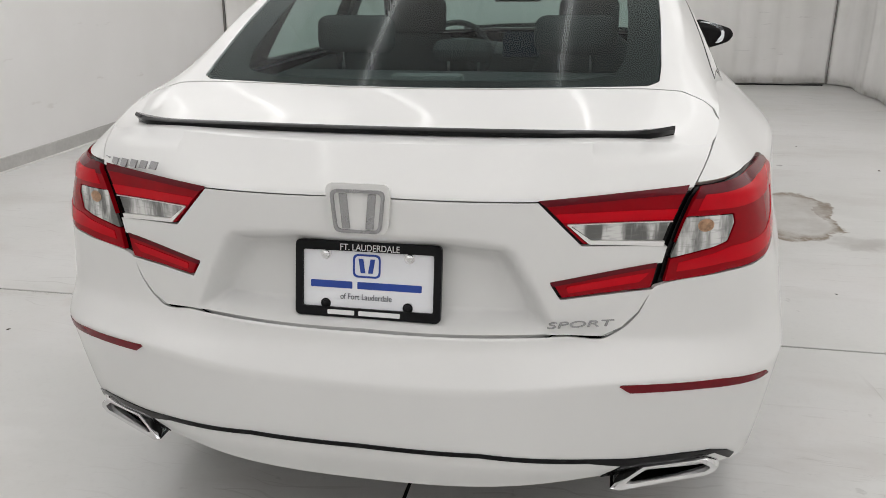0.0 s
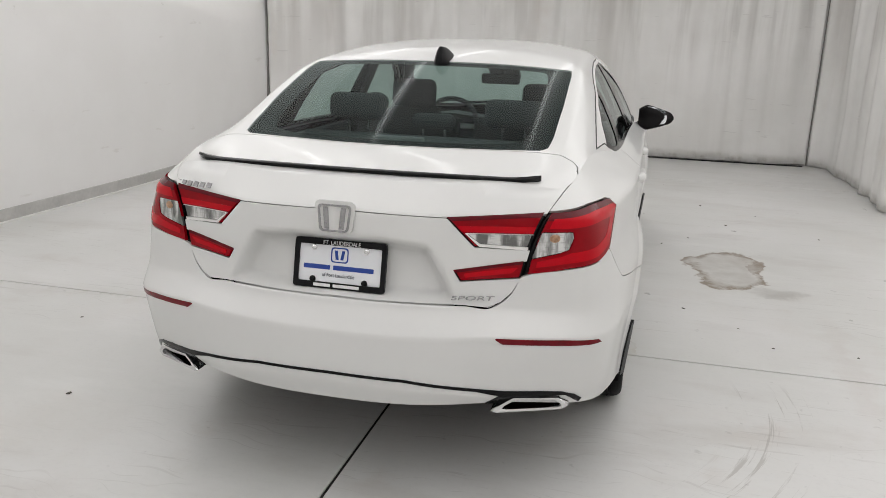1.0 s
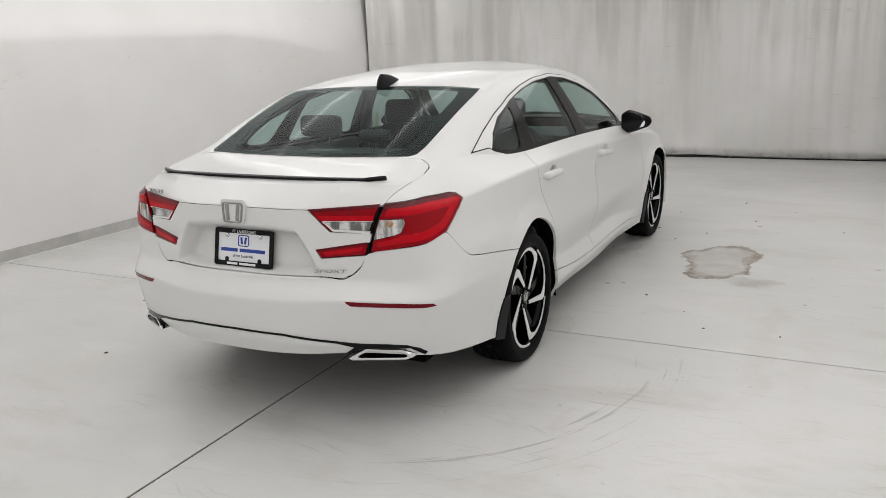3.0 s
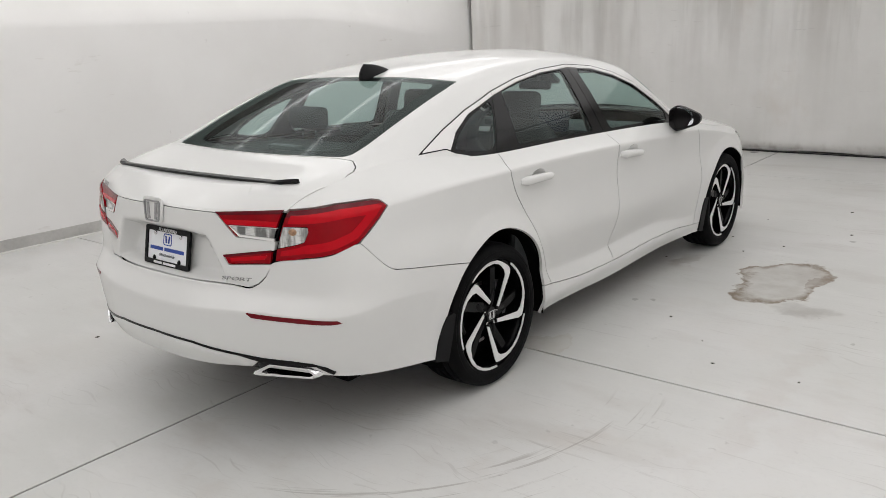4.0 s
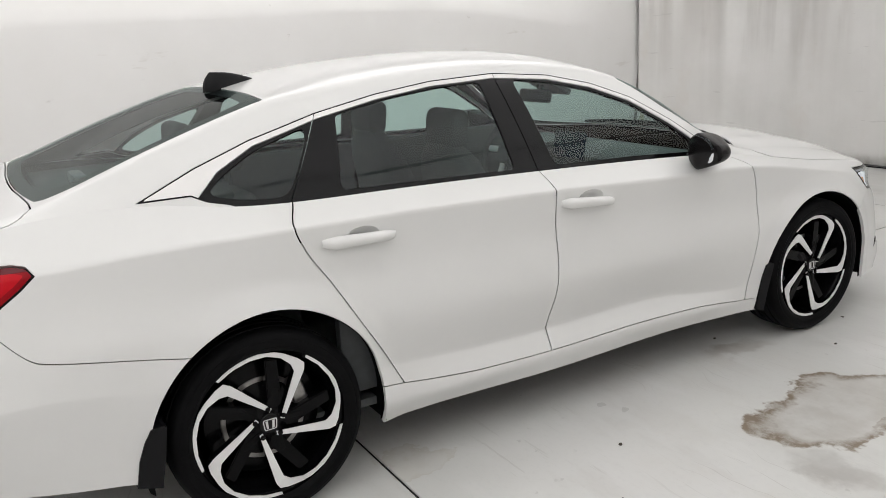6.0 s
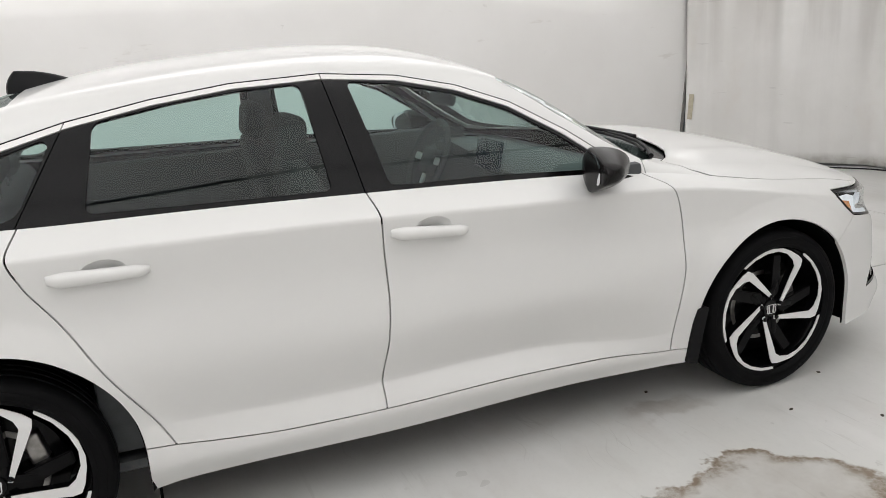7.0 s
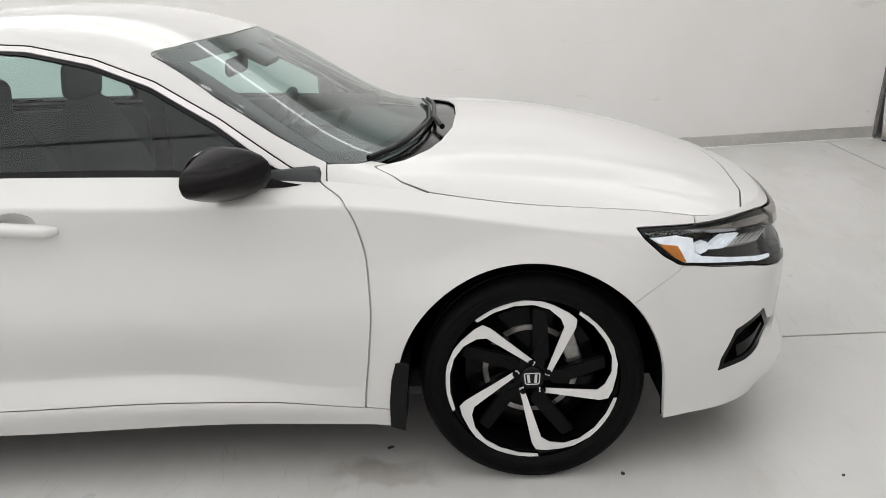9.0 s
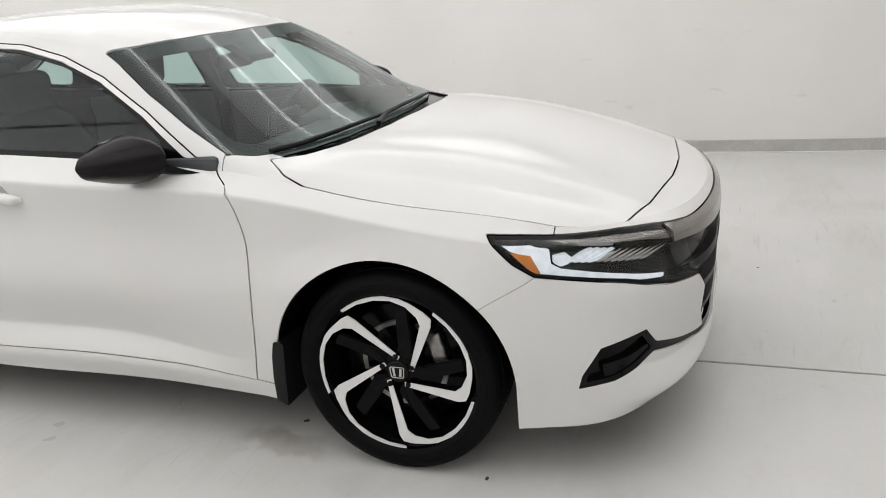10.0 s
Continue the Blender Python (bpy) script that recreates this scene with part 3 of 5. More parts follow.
SIDE_GRID = side_skin()
TOP_GRID = top_skin(SIDE_GRID[:, -1])


def finer(grid, k):
    """The same grid with k times as many lines each way."""
    for axis in (0, 1):
        g = np.moveaxis(grid, axis, 0)
        q = np.linspace(0, len(g) - 1, (len(g) - 1) * k + 1)
        i = np.minimum(q.astype(int), len(g) - 2)
        t = (q - i)[:, None, None]
        grid = np.moveaxis(g[i] * (1 - t) + g[i + 1] * t, 0, axis)
    return grid


class Zone(Skin):
    """Part of a skin with finer lines, its normals taken from the whole."""

    def __init__(self, whole, lo, hi, k):
        self.p = finer(whole.p[lo:hi + 1], k)
        n = finer(whole.n[lo:hi + 1], k)
        self.n = n / (np.linalg.norm(n, axis=2, keepdims=True) + 1e-12)
        a, b = self.p.shape[:2]
        i = np.arange(a * b).reshape(a, b)
        q = np.stack([i[:-1, :-1], i[1:, :-1], i[1:, 1:], i[:-1, 1:]], -1).reshape(-1, 4)
        self.q = q[:, ::-1] if whole.flip else q


SIDE = Skin(SIDE_GRID)
TOP = Skin(TOP_GRID, flip=True)
for skin, row in ((SIDE, 0), (SIDE, -1)):
    skin.n[row, :, 0] = 0
    skin.n[row] /= np.linalg.norm(skin.n[row], axis=1, keepdims=True)
TOP.n[:, 0, 0] = 0
TAIL, FLANK, NOSE = Zone(SIDE, 0, 112, 3), Zone(SIDE, 112, 256, 2), Zone(SIDE, 256, 352, 3)
TOP2 = Zone(TOP, 0, len(TOP_GRID) - 1, 2)


def sides(fields, offset=0.0, zones=None):
    """Trimmed pieces of the sides, zone by zone."""
    return [c for c in (cut(z, fields, offset) for z in (zones or (TAIL, FLANK, NOSE))) if c[2]]

def cut(skin, fields, offset=0.0):
    """The faces of a skin where all fields are positive, trimmed along their zero lines."""
    v, n, quads, polys = skin.p.reshape(-1, 3), skin.n.reshape(-1, 3), skin.q, []
    for f in fields:
        val = f(v[:, 0], v[:, 1], v[:, 2])
        pos = val > 0
        count = pos[quads].sum(1)
        mixed = [tuple(q) for q in quads[(count > 0) & (count < 4)]]
        quads = quads[count == 4]
        new_v, new_n, keep, made = [], [], [], {}
        base = len(v)
        for p in mixed + polys:
            k = sum(1 for i in p if pos[i])
            if k == len(p):
                keep.append(p)
                continue
            if k == 0:
                continue
            out = []
            for i, a in enumerate(p):
                b = p[(i + 1) % len(p)]
                if pos[a]:
                    out.append(a)
                if pos[a] != pos[b]:
                    key = (min(a, b), max(a, b))
                    if key not in made:
                        t = val[key[0]] / (val[key[0]] - val[key[1]])
                        made[key] = base + len(new_v)
                        new_v.append(v[key[0]] * (1 - t) + v[key[1]] * t)
                        q = n[key[0]] * (1 - t) + n[key[1]] * t
                        new_n.append(q / (np.linalg.norm(q) + 1e-12))
                    out.append(made[key])
            if len(out) > 2:
                keep.append(tuple(out))
        polys = keep
        if new_v:
            v, n = np.vstack([v, new_v]), np.vstack([n, new_n])
    faces = [tuple(q) for q in quads] + polys
    if not faces:
        return v[:0], n[:0], []
    used = sorted({i for p in faces for i in p})
    back = {i: k for k, i in enumerate(used)}
    v, n = v[used], n[used]
    return v + n * offset, n, [tuple(back[i] for i in p) for p in faces]


def rim_of(v, n, polys, depth, skip_mid=True):
    """A return edge round a trimmed piece, so that it has thickness."""
    count = {}
    for p in polys:
        for i, a in enumerate(p):
            b = p[(i + 1) % len(p)]
            count[(a, b)] = count.get((a, b), 0) + 1
    nv, nn, nf = [], [], []
    base = len(v)
    for (a, b) in count:
        if (b, a) in count:
            continue
        if skip_mid and abs(v[a][0]) < 1e-5 and abs(v[b][0]) < 1e-5:
            continue
        side = np.cross(v[b] - v[a], (n[a] + n[b]) / 2)
        side /= np.linalg.norm(side) + 1e-12
        i = base + len(nv)
        nv += [v[a], v[b], v[b] - n[b] * depth, v[a] - n[a] * depth]
        nn += [side] * 4
        nf.append((i + 1, i, i + 3, i + 2))
    if not nv:
        return v, n, polys
    return np.vstack([v, nv]), np.vstack([n, nn]), polys + nf


def mirrored(v, n, polys):
    s = np.array([-1, 1, 1.0])
    return v * s, n * s, [p[::-1] for p in polys]


def joined(*pieces):
    vs, ns, fs, k = [], [], [], 0
    for v, n, p in pieces:
        vs.append(v)
        ns.append(n)
        fs += [tuple(i + k for i in q) for q in p]
        k += len(v)
    return np.vstack(vs), np.vstack(ns), fs


def panel(name, pieces, mat, parent, label="", across="both", depth=0.014):
    """A body panel out of trimmed pieces: across 'whole' (one mesh over the middle), 'both' (a left and a right one)."""
    flat = [q for p in pieces for q in (p if isinstance(p, list) else [p])]
    done = [rim_of(*p, depth) for p in flat if len(p[2])]
    obs = []
    if across == "whole":
        done = done + [mirrored(*p) for p in done]
        v, n, f = joined(*done)
        obs.append(mesh_object(name, v, f, mat, parent, label, n))
    else:
        for m in (False, True):
            q = [mirrored(*p) for p in done] if m else done
            v, n, f = joined(*q)
            over = parent[m] if isinstance(parent, (list, tuple)) else parent
            obs.append(mesh_object(name, v, f, mat, over, label, n))
    return obs


car = tagged(new("car"), "white four-door sedan with black wheels parked on painted concrete", "car")
GAP = 0.0028
CUPS = ((.236, .508, .918, .909, .385, .921), (1.232, 1.500, .900, .876, 1.378, .902))


def table(keys, values):
    o = np.argsort(keys)
    k, v = np.array(keys, float)[o], np.array(values, float)[o]
    return lambda q: pchip(k, v, q)


ARCHES = ((.014, .338, .404), (2.822, .322, .395))


def off_arch(grow=0.0):
    def field(x, y, z):
        best = np.full(x.shape, 9.0)
        for cy, cz, r in ARCHES:
            best = np.minimum(best, np.where(z < cz, np.abs(y - cy), np.hypot(y - cy, z - cz)) - r - grow)
        return best
    return field


def at_side(points, grow=0.0, sign=1):
    """Inside (or, sign -1, outside) an outline seen from the side."""
    f = poly_field(points)
    return lambda x, y, z: sign * (f(y, z) + grow)


def at_rear(points, grow=0.0, sign=1):
    f = poly_field(points)
    return lambda x, y, z: sign * np.where(y < 0.2, f(x, z) + grow, -1.0)


def at_top(points, grow=0.0, sign=1):
    f = poly_field(points)
    return lambda x, y, z: sign * (f(x, y) + grow)


# shut lines, seen from the side
rear_shut = table([.30, .348, .438, .624, .787, .916, .99, 1.048, 1.2], [.53, .505, .458, .344, .253, .173, .148, .179, .27])
mid_shut = table([.25, .295, .38, .55, .726, .877, .963, 1.024, 1.1], [1.175, 1.175, 1.176, 1.198, 1.211, 1.206, 1.203, 1.186, 1.17])
front_shut = table([.2, .281, .467, .613, .733, .832, .915, .955, 1.1], [2.318, 2.325, 2.354, 2.371, 2.369, 2.353, 2.315, 2.249, 2.1])
sill_top = table([.2, .399, .647, .859, 1.204, 1.63, 2.005, 2.309, 2.5], [.395, .365, .329, .31, .302, .308, .297, .267, .255])
lid_foot = table([0, .41, .486, .527, .559, .589, .718, .808, .836], [.701, .697, .688, .705, .736, .792, .815, .827, .851])
joint_rear = table([-.767, -.637, -.60, -.447, -.238, 0], [.851, .722, .714, .69, .655, .62])
joint_front = table([.2, .50, .584, .662, .70], [3.0, 3.0, 3.127, 3.274, 3.32])
lid_side = table([.69, .705, .736, .79, .87, .992, 1.034, 1.077, 1.12], [.486, .527, .559, .590, .607, .652, .680, .712, .7213])


def bumper_top(x, y):
    return np.where(y < -.767, lid_foot(x), np.where(y > .02, -1.0, joint_rear(y)))


LID = [(-.2, .701), (0, .701), (.41, .697), (.486, .689), (.527, .705), (.559, .736), (.589, .79), (.607, .87), (.652, .992), (.680, 1.034), (.712, 1.077), (.76, 1.3), (-.2, 1.3)]
LID_TOP = [(-.2, -1.3), (.9, -1.3), (.712, -.68), (.708, -.64), (.69, -.61), (.64, -.575), (.56, -.573), (.4, -.582), (.2, -.595), (0, -.599), (-.2, -.599)]
REAR_PANE = [(-.2, -.592), (0, -.592), (.2, -.588), (.4, -.575), (.52, -.563), (.565, -.556), (.59, -.53), (.597, -.45), (.60, -.2), (.595, .1), (.585, .195), (.4, .205), (.2, .21), (-.2, .211)]
SCREEN = [(-.2, 1.822), (0, 1.822), (.3, 1.813), (.53, 1.788), (.60, 1.770), (.648, 1.748), (.716, 1.948), (.757, 2.114), (.785, 2.272), (.735, 2.348), (.66, 2.408), (.56, 2.456), (.4, 2.510), (.15, 2.545), (0, 2.55), (-.2, 2.55)]
HOOD = [(-.2, 2.625), (0, 2.625), (.27, 2.616), (.44, 2.584), (.55, 2.546), (.655, 2.476), (.735, 2.392), (.805, 2.475), (.836, 2.57), (.85, 2.64), (.85, 2.9), (.84, 3.0), (.806, 3.2), (.775, 3.37), (.69, 3.487), (.477, 3.549), (.143, 3.589), (0, 3.592), (-.2, 3.592)]
WINDOWS = [(-.297, 1.108), (-.102, 1.192), (.093, 1.259), (.342, 1.321), (.59, 1.364), (.83, 1.391), (1.12, 1.399), (1.383, 1.374), (1.585, 1.327), (1.77, 1.256), (1.964, 1.143), (2.083, 1.059), (2.16, 1.005), (2.25, .958), (2.2, .93), (1.69, .98), (1.181, 1.0), (.6, 1.0), (.15, 1.0), (.05, 1.04), (-.02, 1.072), (-.086, 1.088), (-.13, 1.110)]
LAMP_OUT = [(-1.2, .990), (-.94, .996), (-.804, 1.003), (-.657, .998), (-.625, .99), (-.608, .966), (-.652, .928), (-.71, .888), (-.767, .851), (-.858, .827), (-.94, .815), (-.985, .793), (-1.2, .78)]
LAMP_UP = [(.352, .975), (.439, .884), (.70, .87), (.70, .992), (.640, .988)]
LAMP_LOW = [(.381, .808), (.402, .774), (.70, .792), (.70, .85), (.585, .836)]
HEADLAMP = [(3.142, .783), (3.16, .757), (3.215, .703), (3.274, .663), (3.383, .640), (3.51, .612), (3.626, .575), (3.70, .56), (3.72, .70), (3.632, .727), (3.561, .744), (3.488, .754), (3.381, .763), (3.248, .775)]


FOG = [(3.387, .318), (3.398, .36), (3.448, .437), (3.565, .460), (3.590, .408), (3.597, .387), (3.55, .356), (3.485, .332)]
FOG_BLADE = [(3.585, .412), (3.73, .337), (3.73, .322), (3.585, .376)]


def lid_split(sign):
    return lambda x, y, z: np.where(y < -.8, sign * (z - (.982 - .008 * np.minimum(np.abs(x) / .35, 1))), 1.0) - GAP * 0.5


def off_cup(k):
    cy, cz = CUPS[k][4:]
    return lambda x, y, z: np.hypot((y - cy) / .062, (z - cz) / .034) - 1


def limit(axis, value, sign=1):
    """Beyond (sign 1) or before (sign -1) a plane across an axis."""
    return lambda x, y, z: sign * ((x, y, z)[axis] - value)


def not_at_rear(points, grow=0.0):
    f = poly_field(points)
    return lambda x, y, z: np.where((y < -.5) & (x > .2), -f(x, z) - grow, 1.0)


belt_x = lambda q: np.interp(q, SIDE_GRID[66:287, -1, 1], SIDE_GRID[66:287, -1, 0])
# rear bumper
rear_bumper = panel("rear_bumper", sides([limit(1, 0, -1), lambda x, y, z: bumper_top(x, y) - z - np.where(y > -.767, .0018, GAP), off_arch()], zones=(TAIL, FLANK)), PAINT, car, across="whole")[0]
# roof, pillars and quarter panels
quarter = sides([limit(1, .62, -1), lambda x, y, z: rear_shut(z) - GAP - y, lambda x, y, z: z - bumper_top(x, y) - .0018, lambda x, y, z: np.where(y > -.657, 1.0, x - lid_side(z) - .0016),
                 at_side(LAMP_OUT, 0.002, -1), off_arch(), lambda x, y, z: np.where(y > .3, z - sill_top(y) - GAP, 1.0)], zones=(TAIL, FLANK))
upper = cut(TOP2, [limit(1, 2.75, -1), at_top(LID_TOP, GAP, -1), at_top(REAR_PANE, 0.001, -1), at_top(SCREEN, 0.001, -1), at_side(WINDOWS, 0.0, -1), lambda x, y, z: np.where((y > 2.2) & (z < 1.08), 2.262 - y, 1.0)])
body_shell = panel("body_shell", [quarter, upper], PAINT, car, "white roof, pillars and rear quarter panels", across="whole")[0]
# trunk lid
lid = [limit(1, -.66, -1), at_rear(LID, -.0016), not_at_rear(LAMP_UP, .002), not_at_rear(LAMP_LOW, .002)]
def eased(pieces):
    """Pieces of the lid's flank whose normals turn towards the deck near its upper border."""
    out = []
    for v, n, f in pieces:
        w = (np.clip((v[:, 2] - 1.03) / .03, 0, 1) * (v[:, 0] > .45))[:, None]
        m = n * (1 - w) + np.array([.10, -.12, .98]) * w
        out.append((v, m / np.linalg.norm(m, axis=1, keepdims=True), f))
    return out


trunk_lid = panel("trunk_lid", [eased(sides(lid + [lid_split(-1)], zones=(TAIL,))), eased(sides(lid + [lid_split(1)], zones=(TAIL,))), cut(TOP2, [limit(1, -.4, -1), at_top(LID_TOP, -GAP)])], PAINT, car, across="whole", depth=.018)[0]
# doors, sills, fenders
rear_doors = panel("rear_door", sides([lambda x, y, z: y - rear_shut(z) - GAP, lambda x, y, z: mid_shut(z) - GAP - y, lambda x, y, z: z - sill_top(y) - GAP, off_arch(), off_cup(0)], zones=(FLANK,)), PAINT, car, depth=.005)
front_doors = panel("front_door", sides([lambda x, y, z: y - mid_shut(z) - GAP, lambda x, y, z: front_shut(z) - GAP - y, lambda x, y, z: z - sill_top(y) - GAP, off_cup(1)], zones=(FLANK,)), PAINT, car, depth=.005)
panel("side_sill", sides([lambda x, y, z: sill_top(y) - z - GAP * .3, limit(1, .3), limit(1, 2.5, -1), off_arch()], zones=(FLANK,)), PAINT, car)
fender = sides([lambda x, y, z: y - front_shut(z) - GAP, lambda x, y, z: np.where(y < 2.6, z - sill_top(y) - GAP, 1.0), lambda x, y, z: joint_front(z) - .0016 - y, at_side(HEADLAMP, .003, -1), off_arch()], zones=(FLANK, NOSE))
for shut, sunk in ((rear_shut, -.013), (mid_shut, -.012), (front_shut, -.009)):
    panel("door_jamb", sides([lambda x, y, z: y - shut(z) + .012, lambda x, y, z: shut(z) + .012 - y, lambda x, y, z: z - sill_top(y) - GAP, lambda x, y, z: .93 - z, off_arch()], sunk, zones=(FLANK,)), PAINT, car, depth=.003)
fender_top = cut(TOP2, [limit(1, 2.266), limit(1, 3.32, -1), at_top(HOOD, GAP, -1), at_top(SCREEN, .004, -1), limit(0, .70)])
panel("front_fender", [fender, fender_top], PAINT, car, depth=.007)
# hood, front bumper
panel("hood", [cut(TOP2, [limit(1, 2.3), at_top(HOOD, -GAP), lambda x, y, z: belt_x(y) - .003 - x])], PAINT, car, across="whole", depth=.005)
nose_top = cut(TOP2, [limit(1, 3.32), at_top(HOOD, GAP, -1)])
GRILLE = [(-.3, .33), (.40, .33), (.45, .42), (.445, .50), (.50, .56), (.53, .58), (.53, .86), (-.3, .86)]
grille_hole = poly_field(GRILLE)
bar_top = table([3.0, 3.248, 3.381, 3.488, 3.561, 3.632, 3.689, 3.8], [.79, .775, .763, .754, .744, .727, .717, .712])
fog_field, blade_field = poly_field(FOG), poly_field(FOG_BLADE)
front = sides([lambda x, y, z: y - joint_front(z) - .0016, off_arch(), at_side(HEADLAMP, .003, -1), lambda x, y, z: np.where((y > 3.5) & (z > .66), z - bar_top(y) - .001, 1.0),
               lambda x, y, z: np.where((y > 3.5) & (z < .70), -grille_hole(x, z) - .001, 1.0), lambda x, y, z: -np.maximum(fog_field(y, z), blade_field(y, z))], zones=(NOSE,))
front_bumper = panel("front_bumper", [front, nose_top], PAINT, car, across="whole")[0]
# dark shell under the panels
under = [cut(SIDE, [off_arch(-.002), at_side(HEADLAMP, .004, -1), lambda x, y, z: -np.maximum(fog_field(y, z), blade_field(y, z)) + .004, lambda x, y, z: np.where((y > 3.5) & (z < .72), -grille_hole(x, z) - .003, 1.0)], -.02)]
under_top = cut(TOP, [at_top(REAR_PANE, .014, -1), at_top(SCREEN, .014, -1), at_side(WINDOWS, .0, -1)], -.02)
panel("inner_body", [under, under_top], DARK, car, "dark structure under the panels", across="whole", depth=.001)


# ---- windows ----
def inset(points, d):
    """Field of an outline shrunk by d."""
    f = poly_field(points)
    return lambda a, b: f(a, b) - d


def calm(piece, up):
    """A trimmed piece whose normals are those of one even bow over its plan: up is the axis that it rises along."""
    v, n, f = piece
    a, b = [k for k in range(3) if k != up]
    mid, size = v.mean(0), v.std(0) + 1e-9
    if up == 2:
        mid[0] = 0
    p, q = (v[:, a] - mid[a]) / size[a], (v[:, b] - mid[b]) / size[b]
    one = np.ones(len(v))
    if up == 2:
        terms = [one, q, q * q, p * p]
        dp, dq = [0 * p, 0 * p, 0 * p, 2 * p], [0 * p, one, 2 * q, 0 * p]
    else:
        terms = [one, p, q, p * p, p * q, q * q]
        dp, dq = [0 * p, one, 0 * p, 2 * p, q, 0 * p], [0 * p, 0 * p, one, 0 * p, p, 2 * q]
    c = np.linalg.lstsq(np.stack(terms, 1), v[:, up], rcond=None)[0]
    m = np.zeros_like(v)
    m[:, up] = 1
    m[:, a], m[:, b] = -(np.stack(dp, 1) @ c) / size[a], -(np.stack(dq, 1) @ c) / size[b]
    m /= np.linalg.norm(m, axis=1, keepdims=True)
    return v, m, f


REAR_OPEN = rounded([(-.3, -.545), (0, -.545), (.2, -.540), (.4, -.524), (.485, -.495), (.512, -.40), (.515, -.2), (.505, .05), (.485, .150), (.3, .162), (-.3, .165)], .03)
REAR_CLEAR, SCREEN_CLEAR = inset(REAR_OPEN, 0), inset(SCREEN, .075)
panel("rear_window", [calm(cut(TOP2, [limit(1, .4, -1), at_top(REAR_PANE, -.002)], -.002), 2)], REARGLASS, car, "green-tinted rear window with a black border", across="whole", depth=.001)
panel("rear_window_border", [cut(TOP2, [limit(1, .4, -1), at_top(REAR_PANE, -.002), lambda x, y, z: -REAR_CLEAR(x, y)], -.006)], SATIN, car, "black border behind the glass", across="whole", depth=.001)
panel("windshield", [calm(cut(TOP2, [limit(1, 1.5), at_top(SCREEN, -.002)], -.002), 2)], GLASS, car, across="whole", depth=.001)
panel("windshield_border", [cut(TOP2, [limit(1, 1.5), at_top(SCREEN, -.002), lambda x, y, z: -SCREEN_CLEAR(x, y)], -.006)], SATIN, car, "black border behind the glass", across="whole", depth=.001)
PANES = {
    "quarter_glass": [(-.085, 1.108), (-.02, 1.160), (.10, 1.223), (.305, 1.283), (.18, 1.072), (.04, 1.080)],
    "rear_door_glass": [(.418, 1.308), (.65, 1.345), (.85, 1.364), (1.045, 1.370), (1.078, 1.046), (.6, 1.062), (.362, 1.070)],
    "front_door_glass": [(1.205, 1.366), (1.38, 1.343), (1.572, 1.297), (1.752, 1.228), (1.94, 1.116), (2.03, 1.052), (2.03, 1.0), (1.69, 1.024), (1.272, 1.038)],
}
TRIM = [(-.125, 1.09), (-.033, 1.172), (.10, 1.238), (.342, 1.300), (.59, 1.344), (.83, 1.371), (1.12, 1.379), (1.375, 1.355), (1.577, 1.308), (1.757, 1.239), (1.947, 1.128), (2.06, 1.045), (2.12, 1.0), (2.27, .96), (2.2, .9), (0, .9), (-.02, 1.072), (-.086, 1.088)]
ROUNDED = {k: rounded(p, .05 if k == "quarter_glass" else .022) for k, p in PANES.items()}
solid = [at_side(p, .002, -1) for p in ROUNDED.values()]
c_line = table([1.0, 1.051, 1.321, 1.4], [.143, .175, .345, .395])
b_line = table([.9, 1.024, 1.399, 1.5], [1.205, 1.184, 1.12, 1.103])
bays = ([lambda x, y, z: c_line(z) - .002 - y], [lambda x, y, z: y - c_line(z) - .002, lambda x, y, z: b_line(z) - .002 - y], [lambda x, y, z: y - b_line(z) - .002])
rubber = [at_side(WINDOWS, -.001), lambda x, y, z: -(poly_field(WINDOWS)(y, z) - .0048), at_side(TRIM, 0, -1)]
panel("window_seal", [cut(TOP2, rubber, .001)], SATIN, car, "black rubber seal round the side windows")
for bay in bays:
    panel("window_trim", [cut(TOP2, [at_side(WINDOWS, -.0008), at_side(TRIM, -.001)] + solid + bay, -.001)], BLACK, car, "gloss black window surround and pillar trim")
    panel("window_moulding", [cut(TOP2, [at_side(WINDOWS, -.0048), at_side(TRIM, .001, -1)] + bay, .002)], MOULD, car, "bright metal moulding over the side windows")
for key, outline in PANES.items():
    outline = ROUNDED[key]
    holders = {"quarter_glass": car, "rear_door_glass": rear_doors, "front_door_glass": front_doors}
    panel(key, [calm(cut(TOP2, [at_side(outline)], -.004), 0)], GLASS, holders[key], depth=.001)

# ---- lamps ----
lamp_x = lambda x, y, z: x - lid_side(z) - .004
lid_x = lambda x, y, z: lid_side(z) - .004 - x
OUT_CLEAR = [(.640, .933), (.734, .933), (.738, .915), (.726, .878), (.70, .868), (.612, .847)]
UP_CLEAR = [(.404, .929), (.66, .926), (.66, .868), (.452, .884)]
UP_INNER = [(.412, .926), (.66, .923), (.66, .880), (.456, .893)]
rear_only = limit(1, -.5, -1)
not_out_clear = lambda x, y, z: -poly_field(OUT_CLEAR)(x, z) - .001
tail = panel("tail_light", sides([rear_only, at_side(LAMP_OUT, .001), lamp_x], -.012, (TAIL,)), BLACK, car, "red wrap-round tail light with a clear inset", depth=.03)
panel("lens", sides([rear_only, at_side(LAMP_OUT, -.0045), lambda x, y, z: x - lid_side(z) - .012, not_out_clear], .001, (TAIL,)), RED, tail, "glossy red lens", depth=.012)
